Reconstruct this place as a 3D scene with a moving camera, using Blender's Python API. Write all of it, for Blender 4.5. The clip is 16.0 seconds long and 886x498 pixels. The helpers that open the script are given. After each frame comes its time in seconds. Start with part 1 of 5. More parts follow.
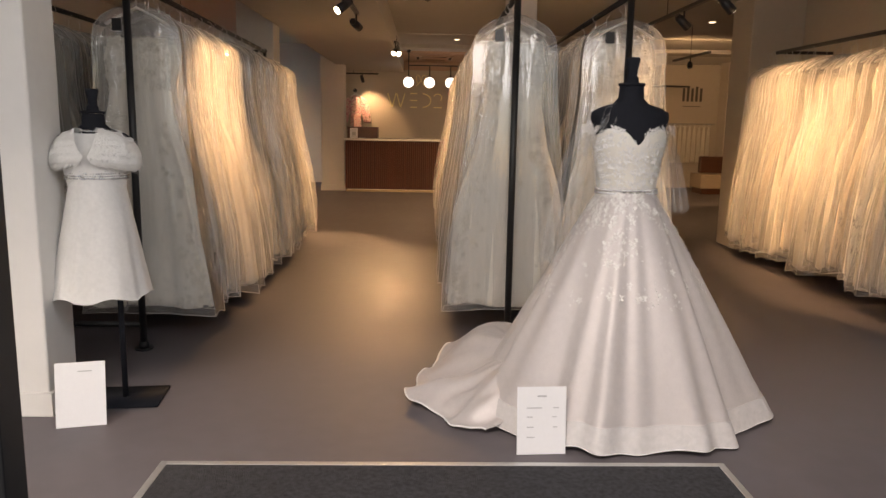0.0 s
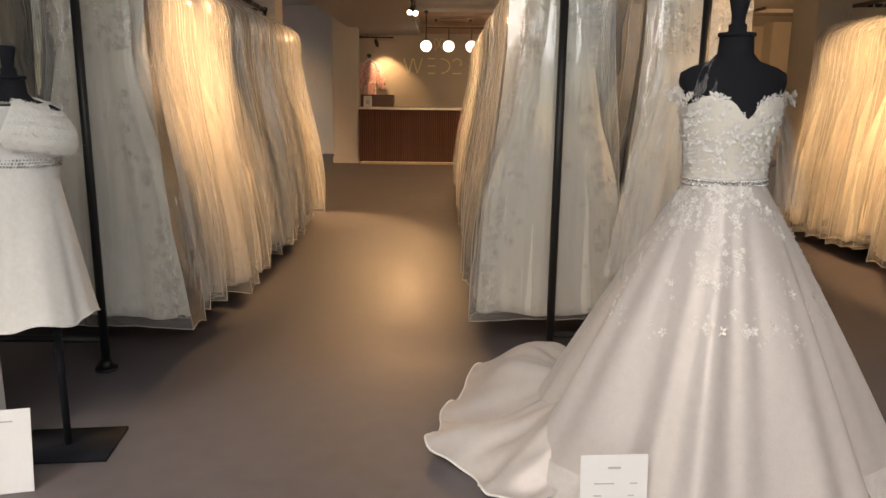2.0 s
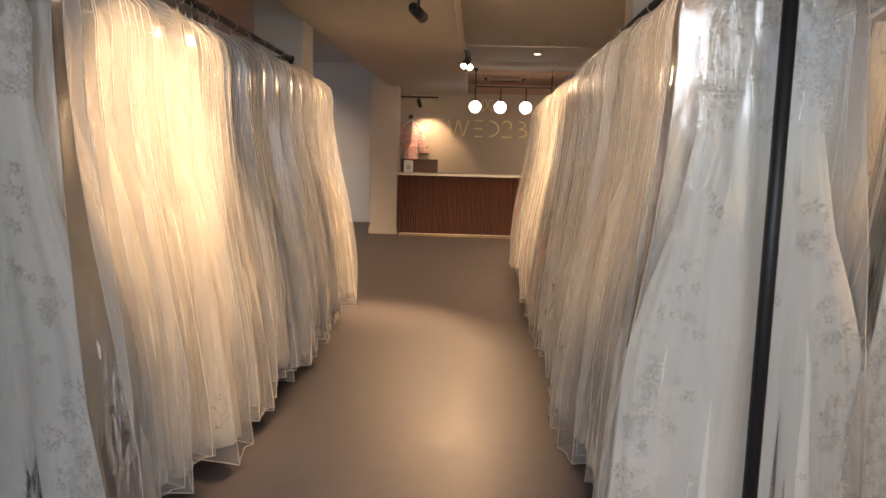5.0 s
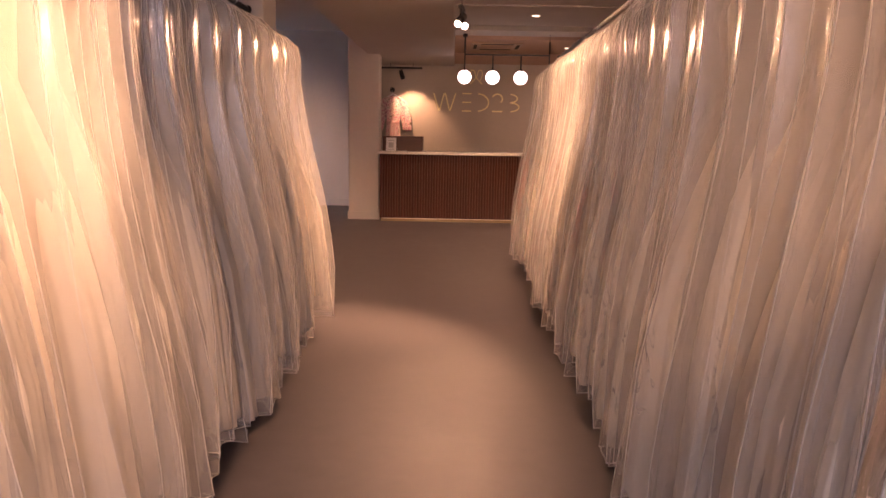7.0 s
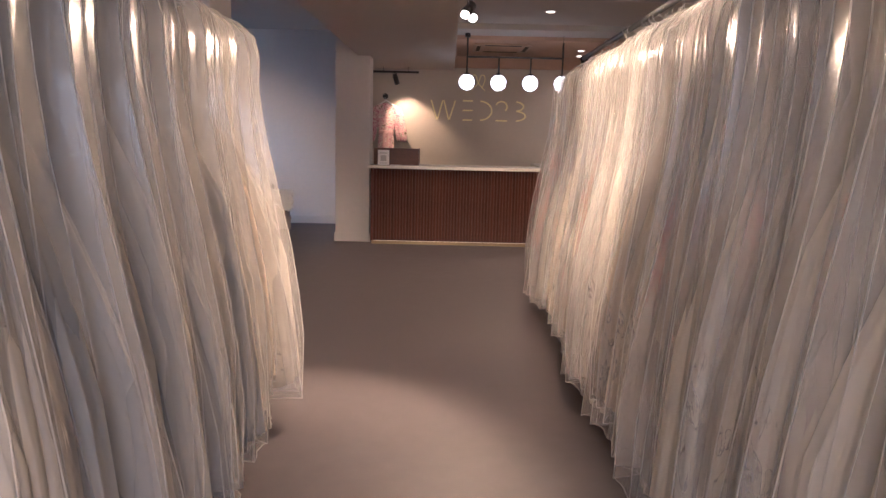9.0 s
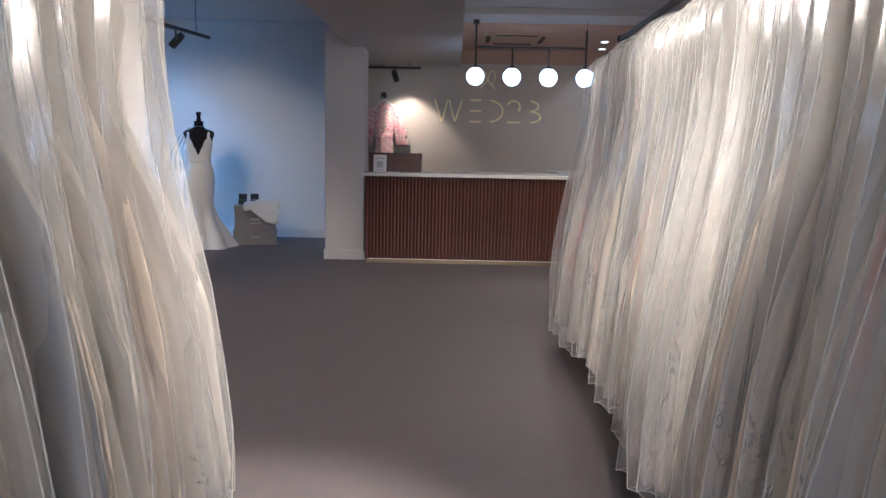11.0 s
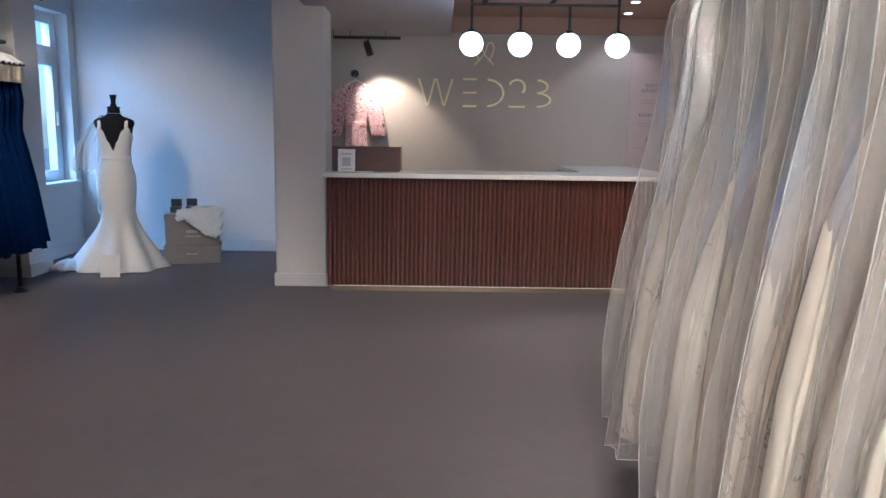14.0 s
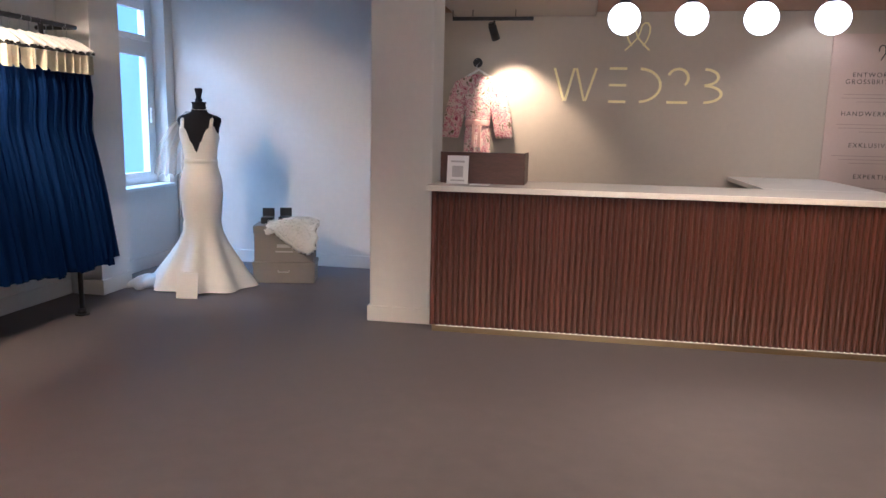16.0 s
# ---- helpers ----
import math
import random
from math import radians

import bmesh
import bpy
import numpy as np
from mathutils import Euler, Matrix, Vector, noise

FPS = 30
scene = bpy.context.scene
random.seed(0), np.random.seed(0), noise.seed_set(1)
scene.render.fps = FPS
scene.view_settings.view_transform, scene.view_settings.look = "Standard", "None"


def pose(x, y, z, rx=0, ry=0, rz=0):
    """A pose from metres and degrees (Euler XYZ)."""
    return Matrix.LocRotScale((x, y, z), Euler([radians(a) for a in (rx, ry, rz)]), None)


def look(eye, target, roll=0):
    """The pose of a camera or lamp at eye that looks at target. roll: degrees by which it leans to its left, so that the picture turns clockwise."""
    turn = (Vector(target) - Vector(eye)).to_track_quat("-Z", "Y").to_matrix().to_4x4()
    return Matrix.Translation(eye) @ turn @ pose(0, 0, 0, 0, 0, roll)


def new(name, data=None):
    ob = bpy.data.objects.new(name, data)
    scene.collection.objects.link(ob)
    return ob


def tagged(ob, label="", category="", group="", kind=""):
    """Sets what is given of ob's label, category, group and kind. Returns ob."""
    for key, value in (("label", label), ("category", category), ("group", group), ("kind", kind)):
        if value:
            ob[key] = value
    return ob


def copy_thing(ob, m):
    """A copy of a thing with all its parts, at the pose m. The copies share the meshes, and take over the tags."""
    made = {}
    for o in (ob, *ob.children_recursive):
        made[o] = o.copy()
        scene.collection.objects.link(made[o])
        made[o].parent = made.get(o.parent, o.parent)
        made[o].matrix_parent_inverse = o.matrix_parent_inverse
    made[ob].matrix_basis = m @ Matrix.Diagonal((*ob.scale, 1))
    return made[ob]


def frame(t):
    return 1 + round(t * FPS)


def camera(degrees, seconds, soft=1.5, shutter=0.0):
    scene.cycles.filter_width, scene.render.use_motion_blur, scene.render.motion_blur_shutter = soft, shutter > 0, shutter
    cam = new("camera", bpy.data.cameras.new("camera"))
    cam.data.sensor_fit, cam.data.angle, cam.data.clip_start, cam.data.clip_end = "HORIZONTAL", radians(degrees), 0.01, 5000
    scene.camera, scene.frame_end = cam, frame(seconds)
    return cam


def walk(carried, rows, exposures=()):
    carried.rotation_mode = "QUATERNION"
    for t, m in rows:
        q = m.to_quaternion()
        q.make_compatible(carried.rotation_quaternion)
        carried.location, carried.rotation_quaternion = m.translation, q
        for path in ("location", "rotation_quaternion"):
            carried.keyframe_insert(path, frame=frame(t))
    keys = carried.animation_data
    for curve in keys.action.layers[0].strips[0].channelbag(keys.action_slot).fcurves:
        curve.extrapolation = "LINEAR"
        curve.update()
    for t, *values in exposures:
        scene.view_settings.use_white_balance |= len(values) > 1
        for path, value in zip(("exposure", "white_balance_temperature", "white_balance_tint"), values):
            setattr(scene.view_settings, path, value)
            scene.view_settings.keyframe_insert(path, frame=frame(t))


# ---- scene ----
cam = camera(61.5, 16.0)
PATH = [
    (0, (-0.133, 0.087, 1.427), (-0.075, 2.057, 1.09), 1.0),
    (0.5, (-0.112, 0.236, 1.415), (-0.089, 2.204, 1.058), 0.7),
    (1, (-0.124, 0.47, 1.403), (-0.098, 2.434, 1.027), 0.4),
    (1.5, (-0.151, 0.754, 1.438), (-0.113, 2.714, 1.042), 0.3),
    (2, (-0.165, 1.005, 1.422), (-0.152, 2.96, 1.001), 0.7),
    (2.3, (-0.163, 1.187, 1.432), (-0.195, 3.143, 1.016), 0.8),
    (2.5, (-0.175, 1.296, 1.453), (-0.24, 3.247, 1.018), 1.0),
    (3, (-0.227, 1.527, 1.428), (-0.329, 3.475, 0.987), 1.3),
    (3.5, (-0.327, 1.811, 1.464), (-0.422, 3.771, 1.076), 1.4),
    (4, (-0.393, 2.045, 1.466), (-0.475, 4.016, 1.141), 1.5),
    (4.5, (-0.385, 2.352, 1.467), (-0.467, 4.333, 1.21), 1.5),
    (7, (-0.563, 3.828, 1.421), (-0.587, 5.802, 1.102), 1.0),
    (7.5, (-0.575, 4.185, 1.432), (-0.584, 6.16, 1.118), 1.0),
    (8, (-0.557, 4.518, 1.403), (-0.581, 6.494, 1.092), 1.1),
    (8.5, (-0.551, 4.837, 1.423), (-0.583, 6.814, 1.119), 1.0),
    (9, (-0.647, 5.147, 1.482), (-0.655, 7.124, 1.181), 1.3),
    (11.5, (-0.639, 6.779, 1.409), (-0.669, 8.759, 1.131), 1.1),
    (12, (-0.622, 7.099, 1.452), (-0.654, 9.079, 1.168), 1.1),
    (12.5, (-0.66, 7.49, 1.449), (-0.68, 9.469, 1.165), 1.0),
    (13, (-0.675, 7.837, 1.432), (-0.68, 9.814, 1.133), 0.9),
    (13.5, (-0.661, 8.206, 1.457), (-0.661, 10.184, 1.157), 0.9),
    (14, (-0.666, 8.581, 1.432), (-0.659, 10.557, 1.123), 0.8),
    (14.5, (-0.681, 8.937, 1.457), (-0.673, 10.912, 1.146), 1.2),
    (15, (-0.648, 9.325, 1.466), (-0.673, 11.301, 1.153), 1.4),
    (15.5, (-0.654, 9.672, 1.468), (-0.769, 11.641, 1.14), 1.4),
    (16, (-0.658, 10.041, 1.484), (-1.009, 11.982, 1.157), 1.2),
]
EXPOSURES = [
    (0.0, -0.25, 7600, 18), (1.5, -0.2, 7700, 15), (2.5, -0.25, 7600, 12), (3.2, -0.1, 6500, 11), (4.5, 0.12, 6400, 10), (7.0, -0.10, 7300, 48), (8.0, -0.04, 7600, 50), (9.0, 0.05, 5200, 22),
    (11.5, 0.0, 4150, 7), (14.0, 0.28, 4150, 6), (15.0, 0.36, 4200, 9), (16.0, 0.62, 4750, 11),
]
walk(cam, [(t, look(eye, target, roll)) for t, eye, target, roll in PATH], EXPOSURES)

# ---- world and daylight ----
world = bpy.data.worlds.new("world")
scene.world = world
world.use_nodes = True
wn = world.node_tree
sky = wn.nodes.new("ShaderNodeTexSky")
sky.sky_type = "NISHITA"
sky.sun_disc = False
sky.sun_elevation = radians(38)
sky.sun_rotation = radians(200)
wn.nodes["Background"].inputs[1].default_value = 0.15
wn.links.new(sky.outputs[0], wn.nodes["Background"].inputs[0])
sun = new("sun", bpy.data.lights.new("sun", "SUN"))
sun.data.energy, sun.data.angle, sun.data.color = 1.3, radians(15), (1, 0.96, 0.9)
sun.matrix_world = look((-8, -20, 22), (0, 3, 0))


def area_lamp(name, eye, target, sx, sy, watts, colour):
    ob = new(name, bpy.data.lights.new(name, "AREA"))
    ob.data.shape, ob.data.size, ob.data.size_y, ob.data.energy, ob.data.color = "RECTANGLE", sx, sy, watts, colour
    ob.matrix_world = look(eye, target)
    return ob


def spot_lamp(eye, target, watts, cone, blend=0.5, colour=(1.0, 0.64, 0.33), radius=0.06):
    ob = new("spot_light", bpy.data.lights.new("spot_light", "SPOT"))
    ob.data.energy, ob.data.spot_size, ob.data.spot_blend, ob.data.color = watts, radians(cone), blend, colour
    ob.data.shadow_soft_size = radius
    ob.matrix_world = look(eye, target)
    return ob


DAY = (0.86, 0.93, 1.0)
area_lamp("shopfront_daylight", (-0.2, 1.55, 2.45), (-0.3, 5.2, 0.5), 2.3, 0.9, 44, DAY)
area_lamp("shop_window_daylight", (-2.1, 1.62, 1.55), (-1.9, 5.0, 1.25), 1.7, 2.0, 3, DAY)
area_lamp("window_daylight", (-6.0, 16.3, 3.6), (-3.9, 16.6, 0.9), 1.6, 1.2, 150, (0.55, 0.77, 1.0))

# ---- materials ----


def mat(name, colour, rough=0.6, metal=0.0, vary=0.1, scale=6.0, bump=0.0, bump_scale=40.0, stretch=(1, 1, 1), spec=0.5, translucent=0.0,
        alpha=1.0, emit=0.0, emit_colour=None, coat=0.0, sheen=0.0, island=0.0, rough_vary=0.0):
    m = bpy.data.materials.new(name)
    m.use_nodes = True
    nt = m.node_tree
    b = nt.nodes["Principled BSDF"]
    b.inputs["Roughness"].default_value = rough
    b.inputs["Metallic"].default_value = metal
    b.inputs["Specular IOR Level"].default_value = spec
    b.inputs["Alpha"].default_value = alpha
    b.inputs["Coat Weight"].default_value = coat
    b.inputs["Sheen Weight"].default_value = sheen
    co = nt.nodes.new("ShaderNodeTexCoord")
    mp = nt.nodes.new("ShaderNodeMapping")
    mp.inputs["Scale"].default_value = stretch
    nt.links.new(co.outputs["Object"], mp.inputs["Vector"])
    n1 = nt.nodes.new("ShaderNodeTexNoise")
    n1.inputs["Scale"].default_value, n1.inputs["Detail"].default_value = scale, 6
    n2 = nt.nodes.new("ShaderNodeTexNoise")
    n2.inputs["Scale"].default_value, n2.inputs["Detail"].default_value = scale * 9, 3
    add = nt.nodes.new("ShaderNodeMath")
    add.operation = "ADD"
    for n in (n1, n2):
        nt.links.new(mp.outputs[0], n.inputs["Vector"])
    nt.links.new(n1.outputs["Fac"], add.inputs[0])
    nt.links.new(n2.outputs["Fac"], add.inputs[1])
    ramp = nt.nodes.new("ShaderNodeMapRange")
    ramp.inputs[1].default_value, ramp.inputs[2].default_value = 0.6, 1.4
    ramp.inputs[3].default_value, ramp.inputs[4].default_value = 1 - vary, 1 + vary
    nt.links.new(add.outputs[0], ramp.inputs[0])
    last = ramp.outputs[0]
    if island:
        info = nt.nodes.new("ShaderNodeObjectInfo")
        r2 = nt.nodes.new("ShaderNodeMapRange")
        r2.inputs[3].default_value, r2.inputs[4].default_value = 1 - island, 1 + island
        nt.links.new(info.outputs["Random"], r2.inputs[0])
        mu = nt.nodes.new("ShaderNodeMath")
        mu.operation = "MULTIPLY"
        nt.links.new(last, mu.inputs[0])
        nt.links.new(r2.outputs[0], mu.inputs[1])
        last = mu.outputs[0]
    mix = nt.nodes.new("ShaderNodeVectorMath")
    mix.operation = "SCALE"
    mix.inputs[0].default_value = colour
    nt.links.new(last, mix.inputs["Scale"])
    nt.links.new(mix.outputs[0], b.inputs["Base Color"])
    if rough_vary:
        rr = nt.nodes.new("ShaderNodeMapRange")
        rr.inputs[1].default_value, rr.inputs[2].default_value = 0.7, 1.3
        rr.inputs[3].default_value, rr.inputs[4].default_value = rough - rough_vary, rough + rough_vary
        nt.links.new(add.outputs[0], rr.inputs[0])
        nt.links.new(rr.outputs[0], b.inputs["Roughness"])
    normal = None
    if bump:
        n3 = nt.nodes.new("ShaderNodeTexNoise")
        n3.inputs["Scale"].default_value, n3.inputs["Detail"].default_value = bump_scale, 4
        nt.links.new(mp.outputs[0], n3.inputs["Vector"])
        bp = nt.nodes.new("ShaderNodeBump")
        bp.inputs["Strength"].default_value, bp.inputs["Distance"].default_value = bump, 0.01
        nt.links.new(n3.outputs["Fac"], bp.inputs["Height"])
        nt.links.new(bp.outputs[0], b.inputs["Normal"])
        normal = bp
    if emit:
        b.inputs["Emission Color"].default_value = (*(emit_colour or colour), 1)
        b.inputs["Emission Strength"].default_value = emit
    if translucent:
        out = nt.nodes["Material Output"]
        tr = nt.nodes.new("ShaderNodeBsdfTranslucent")
        nt.links.new(mix.outputs[0], tr.inputs["Color"])
        ms = nt.nodes.new("ShaderNodeMixShader")
        ms.inputs[0].default_value = translucent
        nt.links.new(b.outputs[0], ms.inputs[1])
        nt.links.new(tr.outputs[0], ms.inputs[2])
        nt.links.new(ms.outputs[0], out.inputs["Surface"])
    return m


def film_material(name, clear, rough, crinkle, ior, gloss, whiten=0.5, tall=0.22, sheen=0.02):
    """Clear polythene: mostly see-through, with a faint milky body and a crinkled gloss."""
    m = bpy.data.materials.new(name)
    m.use_nodes = True
    nt = m.node_tree
    nt.nodes.remove(nt.nodes["Principled BSDF"])
    out = nt.nodes["Material Output"]
    co = nt.nodes.new("ShaderNodeTexCoord")
    mp = nt.nodes.new("ShaderNodeMapping")
    mp.inputs["Scale"].default_value = (1.0, 1.0, tall)
    nt.links.new(co.outputs["Object"], mp.inputs["Vector"])
    na = nt.nodes.new("ShaderNodeTexNoise")
    na.inputs["Scale"].default_value, na.inputs["Detail"].default_value, na.inputs["Distortion"].default_value = 24, 5, 1.2
    nt.links.new(mp.outputs[0], na.inputs["Vector"])
    bp = nt.nodes.new("ShaderNodeBump")
    bp.inputs["Strength"].default_value, bp.inputs["Distance"].default_value = crinkle, 0.03
    nb = nt.nodes.new("ShaderNodeTexNoise")
    nb.inputs["Scale"].default_value, nb.inputs["Detail"].default_value = 5, 2
    nt.links.new(mp.outputs[0], nb.inputs["Vector"])
    patch = nt.nodes.new("ShaderNodeMapRange")
    patch.inputs[1].default_value, patch.inputs[2].default_value = 0.52, 0.66
    patch.inputs[3].default_value, patch.inputs[4].default_value = 0.08, 1.0
    nt.links.new(nb.outputs["Fac"], patch.inputs[0])
    pm = nt.nodes.new("ShaderNodeMath")
    pm.operation = "MULTIPLY"
    nt.links.new(na.outputs["Fac"], pm.inputs[0])
    nt.links.new(patch.outputs[0], pm.inputs[1])
    nt.links.new(pm.outputs[0], bp.inputs["Height"])
    off = nt.nodes.new("ShaderNodeMath")
    off.operation = "SUBTRACT"
    off.inputs[1].default_value = 0.5
    nt.links.new(na.outputs["Fac"], off.inputs[0])
    mag = nt.nodes.new("ShaderNodeMath")
    mag.operation = "ABSOLUTE"
    nt.links.new(off.outputs[0], mag.inputs[0])
    crease = nt.nodes.new("ShaderNodeMapRange")
    crease.inputs[1].default_value, crease.inputs[2].default_value = 0.0, 0.022
    crease.inputs[3].default_value, crease.inputs[4].default_value = whiten, 0.0
    nt.links.new(mag.outputs[0], crease.inputs[0])
    white = nt.nodes.new("ShaderNodeMath")
    white.operation = "MULTIPLY"
    nt.links.new(crease.outputs[0], white.inputs[0])
    nt.links.new(patch.outputs[0], white.inputs[1])
    haze = nt.nodes.new("ShaderNodeMath")
    haze.operation, haze.use_clamp = "ADD", True
    haze.inputs[1].default_value = 1 - clear
    nt.links.new(white.outputs[0], haze.inputs[0])
    tp = nt.nodes.new("ShaderNodeBsdfTransparent")
    tp.inputs[0].default_value = (0.97, 0.97, 0.97, 1)
    df = nt.nodes.new("ShaderNodeBsdfDiffuse")
    df.inputs[0].default_value = (0.9, 0.89, 0.87, 1)
    tl = nt.nodes.new("ShaderNodeBsdfTranslucent")
    tl.inputs[0].default_value = (0.9, 0.88, 0.85, 1)
    gl = nt.nodes.new("ShaderNodeBsdfGlossy")
    gl.inputs["Roughness"].default_value = rough
    nt.links.new(bp.outputs[0], gl.inputs["Normal"])
    body = nt.nodes.new("ShaderNodeMixShader")
    body.inputs[0].default_value = 0.35
    nt.links.new(df.outputs[0], body.inputs[1])
    nt.links.new(tl.outputs[0], body.inputs[2])
    m1 = nt.nodes.new("ShaderNodeMixShader")
    nt.links.new(haze.outputs[0], m1.inputs[0])
    nt.links.new(tp.outputs[0], m1.inputs[1])
    nt.links.new(body.outputs[0], m1.inputs[2])
    fr = nt.nodes.new("ShaderNodeFresnel")
    fr.inputs[0].default_value = ior
    m2 = nt.nodes.new("ShaderNodeMixShader")
    soft = nt.nodes.new("ShaderNodeMath")
    soft.operation, soft.use_clamp = "MULTIPLY", True
    soft.inputs[1].default_value = gloss
    nt.links.new(fr.outputs[0], soft.inputs[0])
    base = nt.nodes.new("ShaderNodeMath")
    base.operation, base.use_clamp = "ADD", True
    base.inputs[1].default_value = sheen
    nt.links.new(soft.outputs[0], base.inputs[0])
    nt.links.new(base.outputs[0], m2.inputs[0])
    nt.links.new(m1.outputs[0], m2.inputs[1])
    nt.links.new(gl.outputs[0], m2.inputs[2])
    nt.links.new(m2.outputs[0], out.inputs["Surface"])
    return m


def floral_material(name):
    m = mat(name, (0.8, 0.55, 0.5), 0.45, vary=0.05, bump=0.2, bump_scale=30)
    nt = m.node_tree
    b = nt.nodes["Principled BSDF"]
    co = nt.nodes["Texture Coordinate"]
    vo = nt.nodes.new("ShaderNodeTexNoise")
    vo.inputs["Scale"].default_value, vo.inputs["Detail"].default_value, vo.inputs["Distortion"].default_value = 15, 5, 1.6
    nt.links.new(co.outputs["Object"], vo.inputs["Vector"])
    cr = nt.nodes.new("ShaderNodeValToRGB")
    cr.color_ramp.elements[0].position, cr.color_ramp.elements[0].color = 0.36, (0.16, 0.10, 0.05, 1)
    cr.color_ramp.elements[1].position, cr.color_ramp.elements[1].color = 0.66, (0.42, 0.02, 0.10, 1)
    for p, c in ((0.40, (0.80, 0.62, 0.56, 1)), (0.48, (0.84, 0.70, 0.66, 1)), (0.53, (0.50, 0.05, 0.13, 1)), (0.56, (0.80, 0.46, 0.48, 1)), (0.61, (0.84, 0.66, 0.62, 1))):
        e = cr.color_ramp.elements.new(p)
        e.color = c
    nt.links.new(vo.outputs["Fac"], cr.inputs[0])
    nt.links.new(cr.outputs[0], b.inputs["Base Color"])
    return m


M_FLOOR = mat("vinyl_floor", (0.136, 0.121, 0.128), 0.55, vary=0.2, scale=0.9, bump=0.06, bump_scale=160, spec=0.3, rough_vary=0.08)
M_WALL = mat("white_wall_paint", (0.74, 0.72, 0.69), 0.8, vary=0.03, scale=2, bump=0.06, bump_scale=120)
M_ALCOVE = mat("greige_wall_paint", (0.52, 0.465, 0.395), 0.75, vary=0.03, scale=2, bump=0.05, bump_scale=120)
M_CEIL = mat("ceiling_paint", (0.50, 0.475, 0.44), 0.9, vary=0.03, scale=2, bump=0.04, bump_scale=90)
M_TAN = mat("tan_ceiling_board", (0.46, 0.31, 0.22), 0.8, vary=0.06, scale=2.5)
M_BLACK = mat("black_powder_coat", (0.012, 0.012, 0.013), 0.45, vary=0.2, scale=20, bump=0.05, bump_scale=300)
M_SATIN_BLACK = mat("black_plastic", (0.02, 0.02, 0.022), 0.35, vary=0.15, scale=15)
M_STEEL = mat("hook_steel", (0.55, 0.55, 0.55), 0.3, 1.0)
M_FILM = film_material("clear_polythene", 0.75, 0.17, 1.0, 1.25, 0.25, 0.05)
M_FILM_FRONT = film_material("clear_polythene_heavy", 0.86, 0.08, 1.0, 1.4, 0.8, 0.04, 0.2, 0.10)
M_PIPE = mat("white_piping", (0.85, 0.84, 0.82), 0.5, vary=0.03, translucent=0.35, alpha=0.55)
M_GOWNS = [mat("ivory_tulle", (0.84, 0.79, 0.70), 0.85, vary=0.05, scale=5, bump=0.12, bump_scale=40, stretch=(1, 1, 0.12), translucent=0.42, sheen=0.3, island=0.08),
           mat("white_tulle", (0.87, 0.84, 0.77), 0.85, vary=0.05, scale=5, bump=0.12, bump_scale=40, stretch=(1, 1, 0.12), translucent=0.42, sheen=0.3, island=0.08),
           mat("champagne_tulle", (0.82, 0.74, 0.63), 0.85, vary=0.06, scale=5, bump=0.12, bump_scale=40, stretch=(1, 1, 0.12), translucent=0.42, sheen=0.3, island=0.08)]
M_END_GOWN = mat("white_gown_cloth", (0.87, 0.83, 0.75), 0.7, vary=0.06, scale=7, bump=0.15, bump_scale=40, stretch=(1, 1, 0.12), translucent=0.12, sheen=0.3)
M_BEAD_LACE = mat("beaded_ivory_lace", (0.68, 0.64, 0.56), 0.3, vary=0.25, scale=90, bump=0.6, bump_scale=90)
M_LACE = mat("white_lace", (0.82, 0.80, 0.77), 0.7, vary=0.06, scale=60, bump=0.6, bump_scale=90)
M_GLITTER = mat("glitter_tulle", (0.62, 0.575, 0.56), 0.45, vary=0.06, scale=30, bump=0.14, bump_scale=300, translucent=0.12, sheen=0.3)
gt = M_GLITTER.node_tree
fleck = gt.nodes.new("ShaderNodeTexNoise")
fleck.inputs["Scale"].default_value, fleck.inputs["Detail"].default_value = 210, 2
gt.links.new(gt.nodes["Texture Coordinate"].outputs["Object"], fleck.inputs["Vector"])
spark = gt.nodes.new("ShaderNodeMapRange")
spark.inputs[1].default_value, spark.inputs[2].default_value = 0.57, 0.62
gt.links.new(fleck.outputs["Fac"], spark.inputs[0])
gt.links.new(spark.outputs[0], gt.nodes["Principled BSDF"].inputs["Metallic"])
M_HEM_BAND = mat("stiff_net_band", (0.86, 0.84, 0.83), 0.5, vary=0.15, scale=40, bump=0.3, bump_scale=300, alpha=0.55)
M_DRESS = mat("white_shimmer_tulle", (0.70, 0.69, 0.67), 0.6, vary=0.08, scale=6, bump=0.25, bump_scale=260, sheen=0.3)
M_SATIN = mat("white_satin", (0.84, 0.83, 0.81), 0.42, vary=0.03, scale=4, bump=0.1, bump_scale=60)
M_FUR = mat("faux_fur", (0.86, 0.85, 0.82), 0.95, vary=0.06, scale=60, bump=0.7, bump_scale=160, sheen=0.6)
M_FORM = mat("charcoal_jersey", (0.013, 0.014, 0.019), 0.85, vary=0.1, scale=80, spec=0.2)
M_CRYSTAL = mat("crystal_beads", (0.75, 0.74, 0.72), 0.12, 0.85, vary=0.3, scale=120)
M_CARD = mat("white_card", (0.84, 0.84, 0.85), 0.3, vary=0.02, coat=0.3)
M_INK = mat("grey_print", (0.5, 0.5, 0.51), 0.6)
M_FAINT = mat("fine_brown_print", (0.44, 0.34, 0.30), 0.6)
M_DARKINK = mat("dark_print", (0.10, 0.085, 0.08), 0.6)
M_WOOD = mat("walnut_slats", (0.085, 0.026, 0.017), 0.42, spec=0.35, vary=0.35, scale=7, bump=0.15, bump_scale=40, stretch=(6, 6, 0.35), island=0.22)
